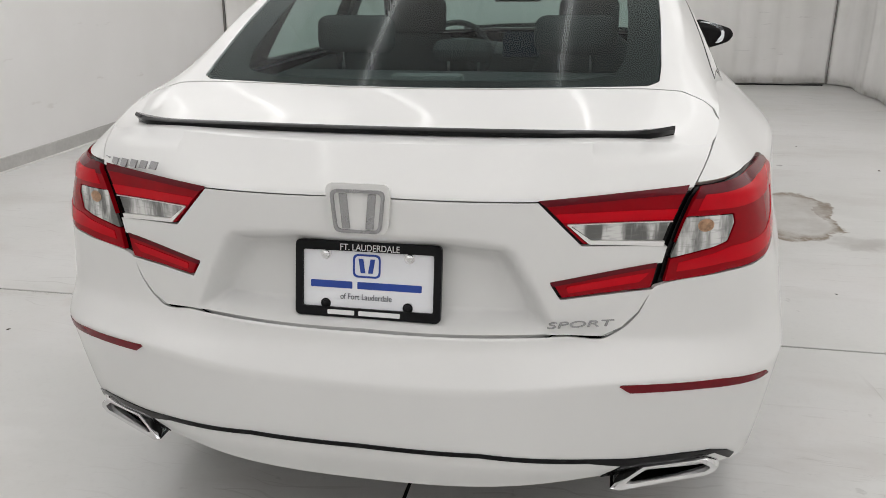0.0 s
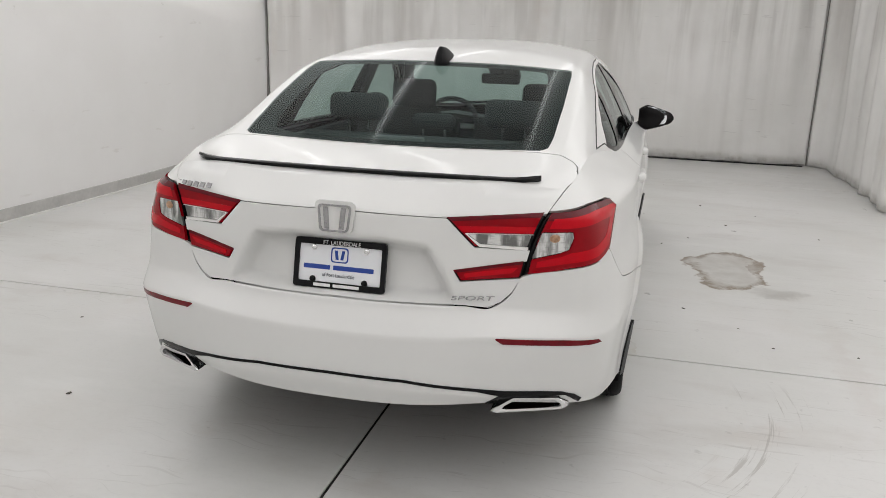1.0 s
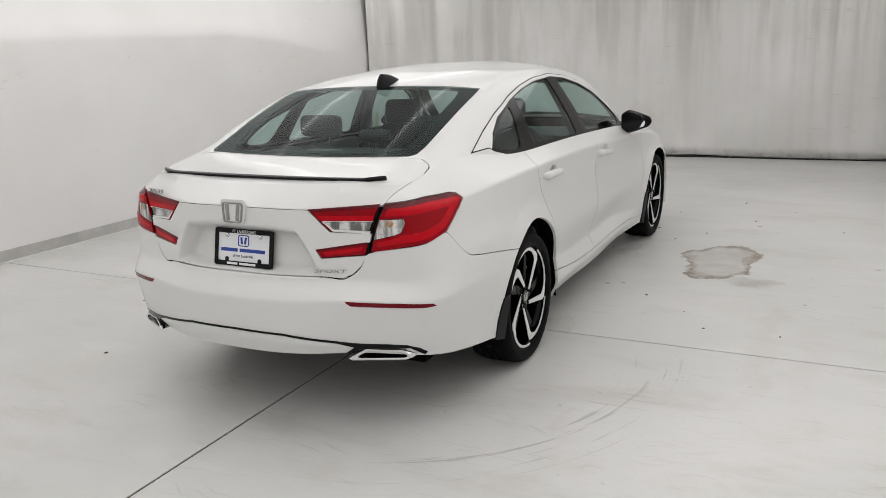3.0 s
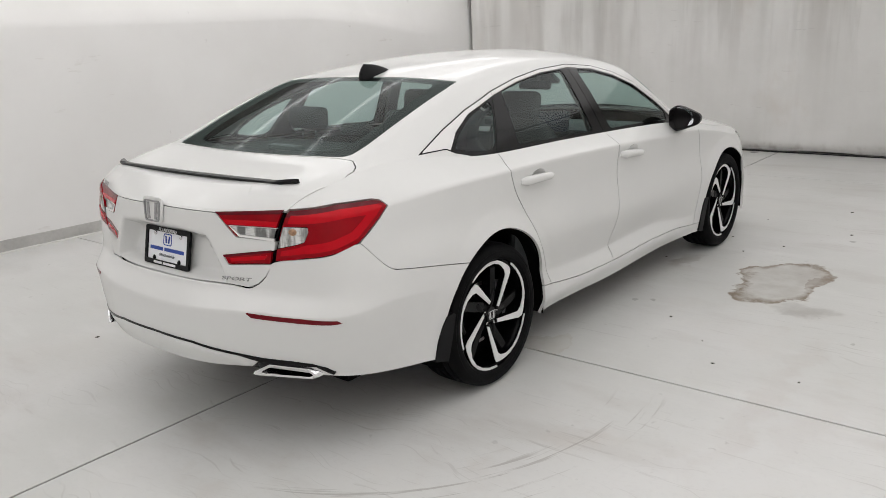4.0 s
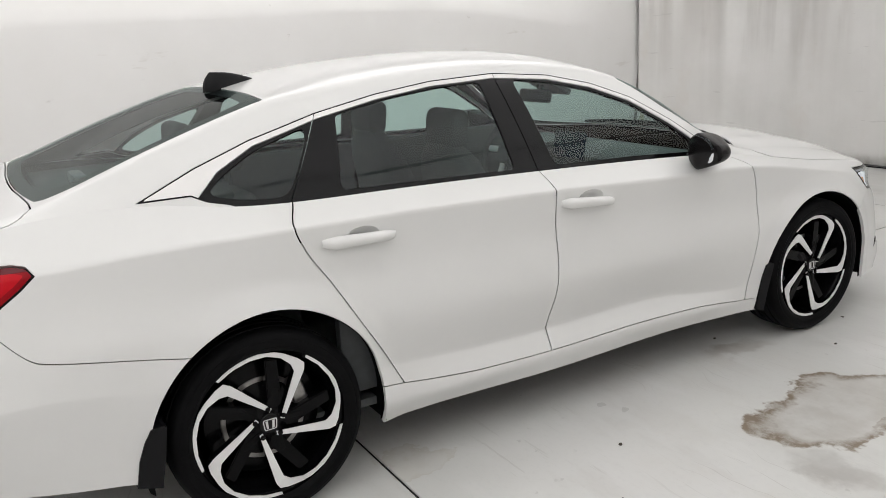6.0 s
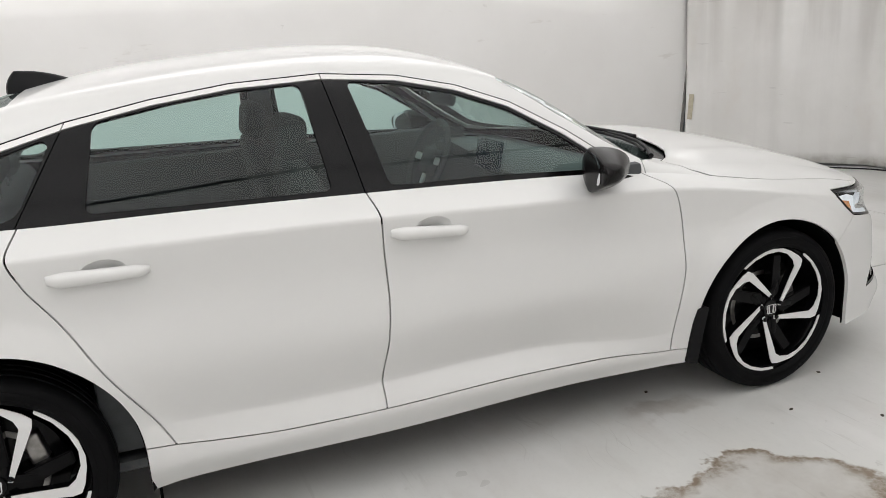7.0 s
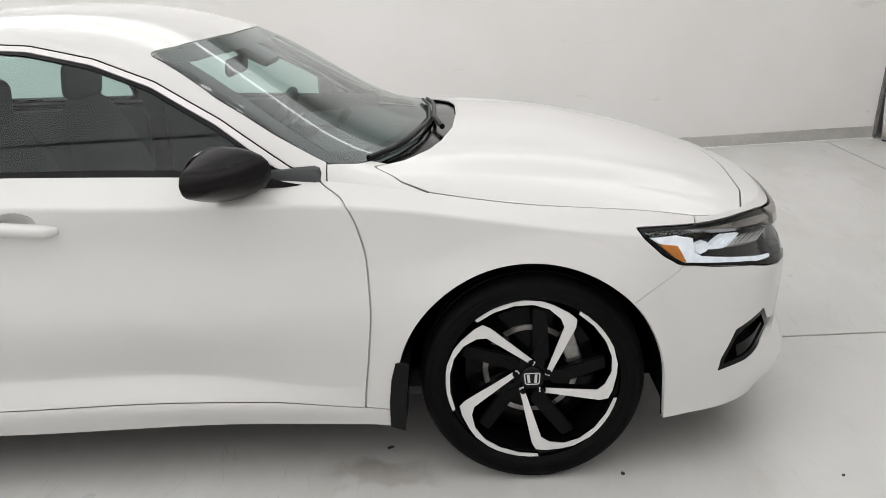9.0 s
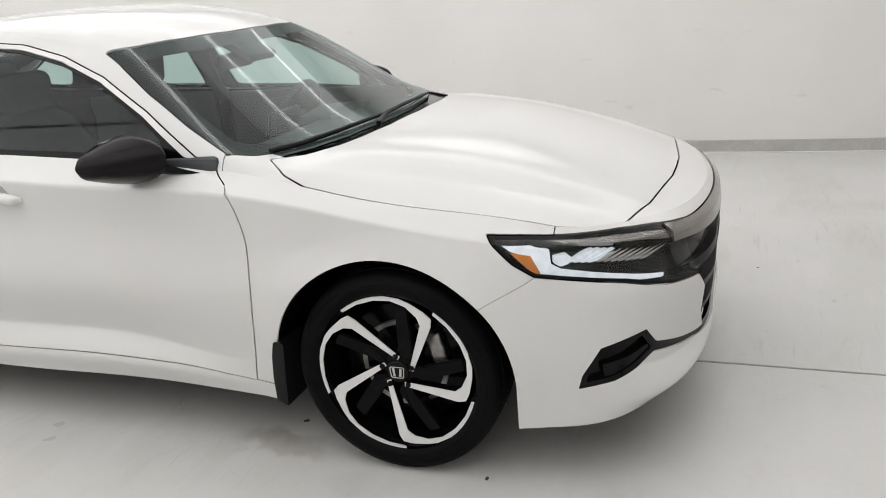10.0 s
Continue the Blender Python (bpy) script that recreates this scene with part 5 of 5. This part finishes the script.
# ---- wheels ----
def build_wheel():
    barrel = lathe([(.060, .030), (.20, .010), (.218, -.09), (.225, -.10), (.232, -.09), (.230, .05), (.246, .086), (.257, .092), (.2600, .0995), (.263, .0985), (.2635, .092), (.258, .085)], 96)
    wheel = part("wheel", barrel, RIMBLACK, car, "black alloy wheel with machined spokes")
    tyre = [(.246, -.098), (.262, -.109), (.275, -.1155), (.30, -.117), (.318, -.112), (.329, -.099), (.334, -.08), (.336, -.062), (.329, -.060), (.329, -.052), (.336, -.050), (.3365, -.02), (.329, -.018), (.329, -.010), (.3365, -.008),
            (.3365, .018), (.329, .020), (.329, .028), (.3365, .030), (.336, .060), (.330, .062), (.330, .069), (.335, .071), (.333, .085), (.327, .101), (.317, .112), (.305, .1165), (.302, .1155), (.299, .1172), (.282, .1158), (.279, .1145), (.276, .1152), (.267, .109), (.2605, .102)]
    part("tyre", lathe(tyre, 120), RUBBER, wheel, "black low-profile tyre")
    k = .2595 / 272
    polar = [(.040, 12), (.195, 60.2), (.215, 66), (.2345, 76.5), (.2445, 88), (.2475, 101), (.249, 115), (.2505, 128), (.2595, 128.5)] + [(.2595, 122 - 7 * j) for j in range(5)] + [(.2555, 82), (.249, 74), (.2405, 62), (.2340, 55), (.211, 51.8), (.052, 5)]
    face = [(q * math.cos(radians(g)), q * math.sin(radians(g))) for q, g in polar]
    arm = [(26, 40), (4, 62), (8, 235), (52, 228), (56, 60)]
    for i in range(5):
        turn = pose(0, 0, 0, 72 * i, 0, 0)
        for x0, deep, name, mat, note in ((.0, .0035, "spoke_face", MACHINED, "machined silver spoke"), (-.0038, .030, "spoke_side", RIMBLACK, "black spoke flank")):
            bm = bmesh.new()
            top, low = [], []
            for a, b in face:
                x = .080 + x0 + .022 * min(1, math.hypot(a, b) / .2) ** 1.5
                top.append(bm.verts.new((x, a, b)))
                low.append(bm.verts.new((x - deep, a, b)))
            f = bm.faces.new(top)
            n = len(top)
            for j in range(n):
                bm.faces.new((top[j], low[j], low[(j + 1) % n], top[(j + 1) % n]))
            bmesh.ops.recalc_face_normals(bm, faces=bm.faces)
            bmesh.ops.triangulate(bm, faces=[f])
            part(name, moved(bm, turn), mat, wheel, note, smooth=False)
        bm = bmesh.new()
        top = [bm.verts.new((.070 + .006 * (math.hypot(a, b) * k / .2), a * k, b * k)) for a, b in arm]
        low = [bm.verts.new((.03, a * k * 1.0, b * k)) for a, b in arm]
        bm.faces.new(top)
        for j in range(5):
            bm.faces.new((top[j], low[j], low[(j + 1) % 5], top[(j + 1) % 5]))
        bmesh.ops.recalc_face_normals(bm, faces=bm.faces)
        bmesh.ops.bevel(bm, geom=list(bm.edges), offset=.004, segments=2, affect="EDGES")
        part("spoke", moved(bm, turn), RIMBLACK, wheel, "black spoke")
        part("spoke", moved(box(.058, .048 + .02, .02, .035, .30 * .35, .028, .006), turn @ pose(0, 0, 0, 62, 0, 0)), RIMBLACK, wheel, "black spoke")
        part("lug_nut", moved(lathe([(.0001, .090), (.008, .088), (.010, .080), (.010, .060)], 12), turn @ pose(0, 0, 0, 20, 0, 0) @ pose(0, .052, 0)), RIMBLACK, wheel)
    part("hub", lathe([(.0001, .078), (.034, .078), (.038, .074), (.060, .070), (.070, .060), (.072, .02)], 48), RIMBLACK, wheel)
    cap = part("centre_cap", lathe([(.0001, .086), (.033, .0855), (.036, .083), (.037, .076)], 40), BLACK, wheel)
    turn = pose(.0862, 0, 0, 90, 0, 90) @ Matrix.Diagonal((1.35, 1.35, 1, 1))
    part("cap_badge", moved(ring_bm(rounded([(-.016, -.015), (.016, -.015), (.019, .014), (-.019, .014)], .006), rounded([(-.0135, -.0125), (.0135, -.0125), (.016, .0115), (-.016, .0115)], .004), .0012), turn), CHROME, wheel, "small chrome badge frame")
    for s in (-1, 1):
        part("cap_badge", moved(prism([(s * .007 - .003, -.011), (s * .007 + .003, -.011), (s * .009 + .003, .010), (s * .009 - .003, .010)], .001), turn), CHROME, wheel, "plain chrome bar")
    part("brake_disc", lathe([(.07, .02), (.145, .02), (.148, .017), (.148, -.005), (.145, -.008), (.07, -.008)], 72), STEEL, wheel, "grey brake disc")
    cal = box(.015, .135, .03, .07, .055, .12, .012, 3)
    part("brake_caliper", moved(cal, pose(0, 0, 0, 15, 0, 0)), STEEL, wheel, "grey brake caliper")
    return wheel


wheel = build_wheel()
wheel.matrix_basis = pose(.803, 0, .3365)
copy_thing(wheel, pose(.803, 2.83, .3365))
copy_thing(wheel, pose(-.803, 0, .3365, 0, 0, 180))
copy_thing(wheel, pose(-.803, 2.83, .3365, 0, 0, 180))


# ---- cabin ----
def cushion(cx, cy, cz, sx, sy, sz, tilt=0.0, bevel=.05):
    return moved(box(0, 0, 0, sx, sy, sz, bevel, 4), pose(cx, cy, cz, tilt, 0, 0))


def front_seat(x):
    seat = part("front_seat", cushion(x, 1.42, .50, .50, .52, .16, 6), SEATCLOTH, car, "dark cloth front seat")
    part("backrest", loft([[(x + w * c, yy + d * s, z) for c, s in [(math.copysign(abs(math.cos(a)) ** .6, math.cos(a)), math.copysign(abs(math.sin(a)) ** .7, math.sin(a))) for a in [2 * math.pi * i / 24 for i in range(24)]]] for z, yy, w, d in ((.50, 1.22, .22, .06), (.60, 1.19, .26, .085), (.80, 1.13, .265, .085), (.95, 1.085, .24, .075), (1.05, 1.055, .19, .06), (1.10, 1.04, .13, .04), (1.115, 1.035, .06, .02))]), SEATCLOTH, seat, "dark cloth backrest")
    part("headrest", cushion(x, 1.05, 1.175, .25, .09, .16, -8, .04), SEATCLOTH, seat)
    for s in (-.06, .06):
        part("headrest_post", tube([(x + s, 1.05, 1.04), (x + s, 1.052, 1.13)], .006), CHROME, seat)


front_seat(-.37)
front_seat(.37)
bench = part("rear_seat", cushion(0, .42, .46, 1.25, .50, .18, 6), SEATCLOTH, car, "dark cloth rear bench")
part("backrest", cushion(0, .14, .76, 1.25, .14, .62, 14, .05), SEATCLOTH, bench)
for x, w, h in ((-.36, .26, .12), (.36, .26, .12), (0, .2, .07)):
    part("headrest", cushion(x, .10, 1.185 - (0 if h > .1 else .05), w, .085, h, -6, .035), SEATCLOTH, bench)
    for s in (-.05, .05):
        part("headrest_post", tube([(x + s, .10, 1.03), (x + s, .10, 1.15)], .006), CHROME, bench)
part("parcel_shelf", moved(box(0, -.22, 1.055, 1.18, .56, .04, .01), pose(0, 0, 0)), LINER, car, "dark parcel shelf")
part("high_brake_light", box(-.02, -.36, 1.10, .20, .05, .045, .01), LENSGREY, car, "long unlit brake light behind the rear window")
dash = part("dashboard", loft([[(x, 1.99, .62), (x, 1.97, .80), (x, 2.01, .905), (x, 2.10, .945), (x, 2.35, .935), (x, 2.48, .91), (x, 2.48, .60)] for x in (-.74, -.70, -.3, 0, .3, .70, .74)]), DASH, car, "dark dashboard")
part("dash_hood", loft([[(x, 1.99, .92), (x, 1.99, .975 - .02 * abs(x + .37) / .2), (x, 2.14, .98 - .02 * abs(x + .37) / .2), (x, 2.16, .92)] for x in (-.57, -.47, -.37, -.27, -.17)]), DASH, dash)
part("centre_screen", moved(box(0, 0, 0, .24, .018, .135, .006), pose(0, 2.015, .955, -12, 0, 0)), SCREENMAT, dash, "dark centre screen with a lit map")
part("console", box(0, 1.55, .45, .24, .95, .30, .04, 3), DASH, car, "dark centre console")
whl = part("steering_wheel", moved(tube([(.185 * math.cos(a), .185 * math.sin(a), 0) for a in [2 * math.pi * i / 40 for i in range(40)]], .016, 10, True), pose(-.36, 1.86, .910, 65, 0, 0)), DASH, car, "dark leather steering wheel")
part("wheel_hub", moved(box(0, -.01, -.015, .15, .13, .05, .02, 3), pose(-.36, 1.86, .910, 65, 0, 0)), DASH, whl)
for a in (0, 180, 270):
    part("wheel_spoke", moved(box(.11, 0, -.01, .14, .035, .015, .006), pose(-.36, 1.86, .910, 65, 0, 0) @ pose(0, 0, 0, 0, 0, a)), MOULD, whl)
mir = part("inside_mirror", moved(box(0, 0, 0, .25, .03, .065, .018, 3), pose(-.02, 1.815, 1.225, -6, 0, 0)), DASH, car, "dark inside mirror on the windshield")
part("mirror_stem", tube([(-.01, 1.83, 1.24), (-.01, 1.845, 1.27), (-.01, 1.86, 1.30)], .014), DASH, mir)
part("sensor_box", moved(box(0, 0, 0, .20, .16, .035, .012, 2), pose(-.01, 1.89, 1.272, -30, 0, 0)), DASH, car, "black sensor housing behind the windshield")
part("cabin_floor", box(0, 1.2, .27, 1.62, 2.6, .03), LINER, car, "dark carpet")
for s in (1, -1):
    for y0, y1 in ((.30, 1.13), (1.22, 2.25)):
        part("door_card", box(s * .80, (y0 + y1) / 2, .66, .05, y1 - y0, .68, .02), DASH, car, "dark door lining")
    part("pillar_lining", loft([[(s * (x - .03), y - .05, z), (s * (x - .03), y + .05, z), (s * (x - .05), y + .045, z), (s * (x - .05), y - .045, z)] for x, y, z in ((.83, 1.19, .95), (.755, 1.16, 1.16), (.665, 1.13, 1.34), (.62, 1.12, 1.40))]), LINER, car, "dark pillar lining")


def top_z(x, y):
    """The height of the upper skin at a place."""
    g = TOP_GRID
    j = int(np.clip(np.searchsorted(g[:, 0, 1], y), 1, len(g) - 1))
    return float(np.interp(abs(x), g[j, :, 0], g[j, :, 2]))


def wiper(way):
    pts = [(x, y, top_z(x, y) + h) for x, y, h in way]
    arm = part("wiper", tube(pts, [.010, .009, .008, .007, .006][:len(pts)], 8), SATIN, car, "black wiper arm")
    part("wiper_blade", tube([(x, y - .018, top_z(x, y - .018) + .010) for x, y, z in pts[1:]], .006, 6), SATIN, arm)


wiper([(.70, 2.375, .012), (.60, 2.436, .016), (.46, 2.492, .018), (.30, 2.525, .018), (.16, 2.54, .014)])
wiper([(.30, 2.585, .010), (.16, 2.552, .018), (0, 2.548, .020), (-.20, 2.535, .018), (-.42, 2.50, .014)])


# ---- room ----
def slab(name, x0, x1, y0, y1, z0, z1, mat, label):
    ob = part(name, box((x0 + x1) / 2, (y0 + y1) / 2, (z0 + z1) / 2, x1 - x0, y1 - y0, z1 - z0), mat, None, "", smooth=False)
    return tagged(ob, label, name.split("_")[0], kind="structure")


floor = slab("floor", -6, 6, -9, 9, -.3, -.006, SEAMMAT, "light grey painted concrete floor with scuffs and dark seams")
xs, ys = [-6, -.028, 6], [-9, -4.75, .435, 5.62, 9]
for i in range(2):
    for j in range(4):
        gx, gy = .006, .0055
        part("slab", box((xs[i] + xs[i + 1]) / 2, (ys[j] + ys[j + 1]) / 2, -.02, xs[i + 1] - xs[i] - 2 * gx, ys[j + 1] - ys[j] - 2 * gy, .04, .002, 1), FLOORMAT, floor, smooth=False)
CEIL = 3.1
# south and east walls are unseen, set close to bounce light onto the car
slab("wall_south", -6, 5.1, -6.5, -6.3, 0, CEIL, WALLWHITE, "unseen white wall placed to bounce light")
slab("wall_north", -6, 6, 8.0, 8.2, 0, CEIL, WALLWHITE, "white wall behind the curtain")
slab("wall_east", 4.9, 5.1, -6.3, 9, 0, CEIL, WALLWHITE, "unseen white wall placed to bounce light")
slab("ceiling", -6, 6, -9, 9, CEIL, CEIL + .2, CEILMAT, "plain white ceiling")


WALL_Y, WALL_X = (-9, 0, 3.0, 4.2, 6.2), (-4.0, -3.88, -3.71, -3.69, -3.76)


def wall_x(y):
    return float(np.interp(y, WALL_Y, WALL_X))


def west_wall():
    """A long smooth wall whose upper part leans back a little; its end leans too."""
    bm = bmesh.new()
    rows = []
    for t in np.concatenate([np.linspace(0, .55, 12), np.linspace(.57, 1, 50)]):
        y = -8.9 + (6.0 + 8.9) * t
        fold = 1.78 - .24 * min(1, max(0, (y - 3.2) / 1.8)) ** 1.4
        # the bright upper band is put into the shape: the lean faces the ceiling
        lean = .5 * (1 - .85 * min(1, max(0, (y - 4.3) / 1.5)))
        x = wall_x(y)
        prof = [(x, 0), (x, .6), (x, fold - .10), (x - .0015, fold - .03), (x - .006, fold + .03), (x - lean * .12, fold + .12), (x - lean * .5, fold + .5), (x - lean * (CEIL - fold), CEIL)]
        end = max(0, (y - 4.9) / 1.1)
        rows.append([bm.verts.new((px, y + .10 * z * end, z)) for px, z in prof] + [bm.verts.new((-4.9, y + .10 * CEIL * end, CEIL)), bm.verts.new((-4.9, y, 0))])
    n = len(rows[0])
    for a, b in zip(rows, rows[1:]):
        for k in range(n):
            bm.faces.new((a[k], b[k], b[(k + 1) % n], a[(k + 1) % n]))
    bm.faces.new(rows[0])
    bm.faces.new(rows[-1][::-1])
    bmesh.ops.recalc_face_normals(bm, faces=bm.faces)
    return tagged(part("wall_west", bm, WALLWHITE), "smooth white painted wall with faint marks", "wall", kind="structure")


def along_wall(profile):
    """A strip with an even profile (out from the wall, up) along the west wall."""
    return loft([[(wall_x(y) + o, y, z) for o, z in profile] for y in (-8.9, -4, 0, 1, 2, 3, 3.6, 4.2, 5, 6.01)])


west_wall()
tagged(part("baseboard", along_wall([(-.003, 0), (.011, 0), (.011, .100), (.008, .104), (-.003, .104)]), BASEMAT), "dusty grey base strip along the wall", "baseboard", kind="structure")
tagged(part("trim", along_wall([(.011, 0), (.024, 0), (.024, .008), (.020, .012), (.011, .012)]), TRIMWHITE), "thin pale strip at the foot of the wall", "trim", kind="structure")
tagged(part("wall_edge_strip", loft([[(-3.745 + dx, 6.012 + .10 * z + dy, z) for dx, dy in ((-.02, -.012), (.012, -.012), (.012, .012), (-.02, .012))] for z in (.02, 1.0, 2.0, CEIL)]), SEAMGREY), "narrow grey strip at the end of the wall", "trim", kind="structure")


def curtain(name, pts, folds, label, seed, height=CEIL):
    """A hanging sheet along a plan line, with folds of uneven width that fade towards the hem where it is held taut."""
    rnd = random.Random(seed)
    d = np.concatenate([[0], np.cumsum([math.dist(a, b) for a, b in zip(pts, pts[1:])])])
    n = int(d[-1] / .022)
    s = np.linspace(0, d[-1], n)
    x, y = np.interp(s, d, [p[0] for p in pts]), np.interp(s, d, [p[1] for p in pts])
    for _ in range(6):
        x[1:-1], y[1:-1] = .5 * x[1:-1] + .25 * (x[:-2] + x[2:]), .5 * y[1:-1] + .25 * (y[:-2] + y[2:])
    dx, dy = np.gradient(x), np.gradient(y)
    l = np.hypot(dx, dy) + 1e-9
    nx, ny = -dy / l, dx / l
    w = np.zeros(n)
    pos = .1
    while pos < d[-1]:
        wide, amp = rnd.uniform(*folds[0]), rnd.uniform(*folds[1])
        w += amp * np.exp(-((s - pos) / wide) ** 2) * rnd.choice((1, 1, -.7))
        pos += rnd.uniform(*folds[2])
    rows = np.linspace(.012, height, 26)
    v, f = [], []
    for z in rows:
        g = folds[3] + (1 - folds[3]) * min(1, max(0, (z - .6) / 1.1)) ** 1.5
        sway = .006 * np.sin(s * 3.1 + z * 4 + seed) + .004 * np.sin(s * 7.7 - z * 6)
        lift = .010 * np.sin(s * 2.3 + seed) + .006 * np.sin(s * 5.9) if z < .05 else 0 * s
        for i in range(n):
            o = w[i] * g + sway[i]
            v.append((x[i] + nx[i] * o, y[i] + ny[i] * o, z + max(0, lift[i])))
    for k in range(len(rows) - 1):
        for i in range(n - 1):
            a = k * n + i
            f.append((a, a + 1, a + n + 1, a + n))
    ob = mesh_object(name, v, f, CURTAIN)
    m = ob.modifiers.new("thickness", "SOLIDIFY")
    m.thickness = .004
    return tagged(ob, label, "curtain", kind="structure")


curtain("curtain_north", [(-3.715, 6.07), (-3.55, 6.15), (-3.0, 6.36), (-2.6, 6.7), (-2.2, 7.0), (-1.6, 7.15), (-1, 7.2), (2.80, 7.2)], ((.04, .12), (.02, .07), (.14, .38), .30), "stained white vinyl curtain hanging in soft folds", 4)
curtain("curtain_east", [(2.815, 7.19), (2.98, 7.0), (3.05, 6.3), (3.07, 5.6), (3.05, 4.9), (3.02, 4.60), (3.10, 4.52), (3.5, 4.5), (4.89, 4.5)], ((.06, .14), (.02, .06), (.22, .42), .8), "white vinyl curtain hanging in deep folds", 9)
tagged(part("curtain_seam", tube([(2.805, 7.175, .02), (2.80, 7.17, .8), (2.81, 7.17, 1.6), (2.82, 7.17, CEIL)], .005, 6), SEAMGREY), "dark gap where two curtains meet", "trim", kind="structure")

tagged(part("floor_strip", tube([(-3.60, 6.02, .012), (-2.95, 6.26, .012), (-2.52, 6.60, .012), (-2.1, 6.88, .012), (-1.5, 7.06, .012), (-.9, 7.11, .012), (.6, 7.115, .012), (1.8, 7.10, .012), (2.76, 7.12, .012)], .007, 8), SEAMMAT), "dark strip on the floor along the hem of the curtain", "trim", kind="structure")

# ceiling lights: long pale panels, some with a bright tube along the middle, and an added fill panel across the south
# end
def ceiling_light(x, y, w, length, mat, lit_tube, label):
    lamp = tagged(new("ceiling_light"), label, "ceiling light", group="ceiling lights")
    lamp.matrix_basis = pose(x, y, CEIL)
    part("diffuser", box(0, 0, -.03, w, length, .02, .003, 1), mat, lamp, "glowing white diffuser", smooth=False)
    if lit_tube:
        k = length / 2 - .05
        part("tube", moved(lathe([(.0001, -k), (.018, -k), (.018, k), (.0001, k)], 10, "z"), pose(0, 0, -.06, 90, 0, 0)), TUBEMAT, lamp, "bright light tube")
    part("frame", moved(ring_bm(rect(w + .02, length + .1, .01), rect(w, length, .01), .03), pose(0, 0, -.042)), TRIMWHITE, lamp, smooth=False)


for x, w, mat in ((-3.22, 1.14, LIGHTMAT), (-2.06, 1.14, LIGHTMAT), (-.90, 1.14, LIGHTDIM), (.26, 1.14, LIGHTDIM), (1.42, 1.14, LIGHTMAT)):
    ceiling_light(x, .9, w, 10.5, mat, True, "long flat glowing ceiling light panel with a bright tube")
for x, w in ((2.455, .89), (3.51, 1.14), (4.48, .78)):
    ceiling_light(x, .9, w, 10.5, LIGHTBRIGHT, False, "long flat glowing ceiling light panel")
# fill light added out of view to brighten the car's rear faces
ceiling_light(.55, -5.3, 8.6, 1.6, LIGHTBRIGHT, False, "unseen fill light panel added across the room's south end")
tagged(part("ceiling_seam", box(2.92, .9, CEIL - .045, .024, 10.5, .06, .004, 1), SEAMMAT, smooth=False), "dark bar between two ceiling light panels", "trim", kind="structure")

tagged(part("tape", moved(prism(rect(.05, .26, .004), .002), pose(-3.66, 6.09, .55, 90, 4, 30)), TAPE), "strip of yellowed tape stuck on the curtain", "tape")

# specks and crumbs on the floor
rnd = random.Random(5)
for x, y, r in ((1.62, 3.55, .012), (1.45, 4.3, .014), (1.9, 4.0, .009), (1.3, 3.0, .009), (2.3, 3.3, .01), (-1.35, -.75, .011), (.70, 2.36, .010), (1.22, 1.25, .010), (1.65, .75, .009), (2.05, .75, .008), (-1.9, .05, .008), (-2.3, 2.6, .01), (1.5, 1.0, .006), (.9, 3.1, .009), (.95, 3.75, .007), (-.55, 4.6, .008), (1.1, 2.75, .009), (-1.1, 3.9, .006)):
    bm = bmesh.new()
    bmesh.ops.create_icosphere(bm, subdivisions=2, radius=.75 * r)
    for v in bm.verts:
        v.co *= rnd.uniform(.7, 1.25)
        v.co.z = max(0, v.co.z * .35 + r * .19)
        v.co.x *= 1.5
    tagged(part("crumb", moved(bm, pose(x, y, -.0005, 0, 0, rnd.uniform(0, 180))), CRUMB), "small dark crumb lying on the floor", "debris", group="crumbs on the floor")
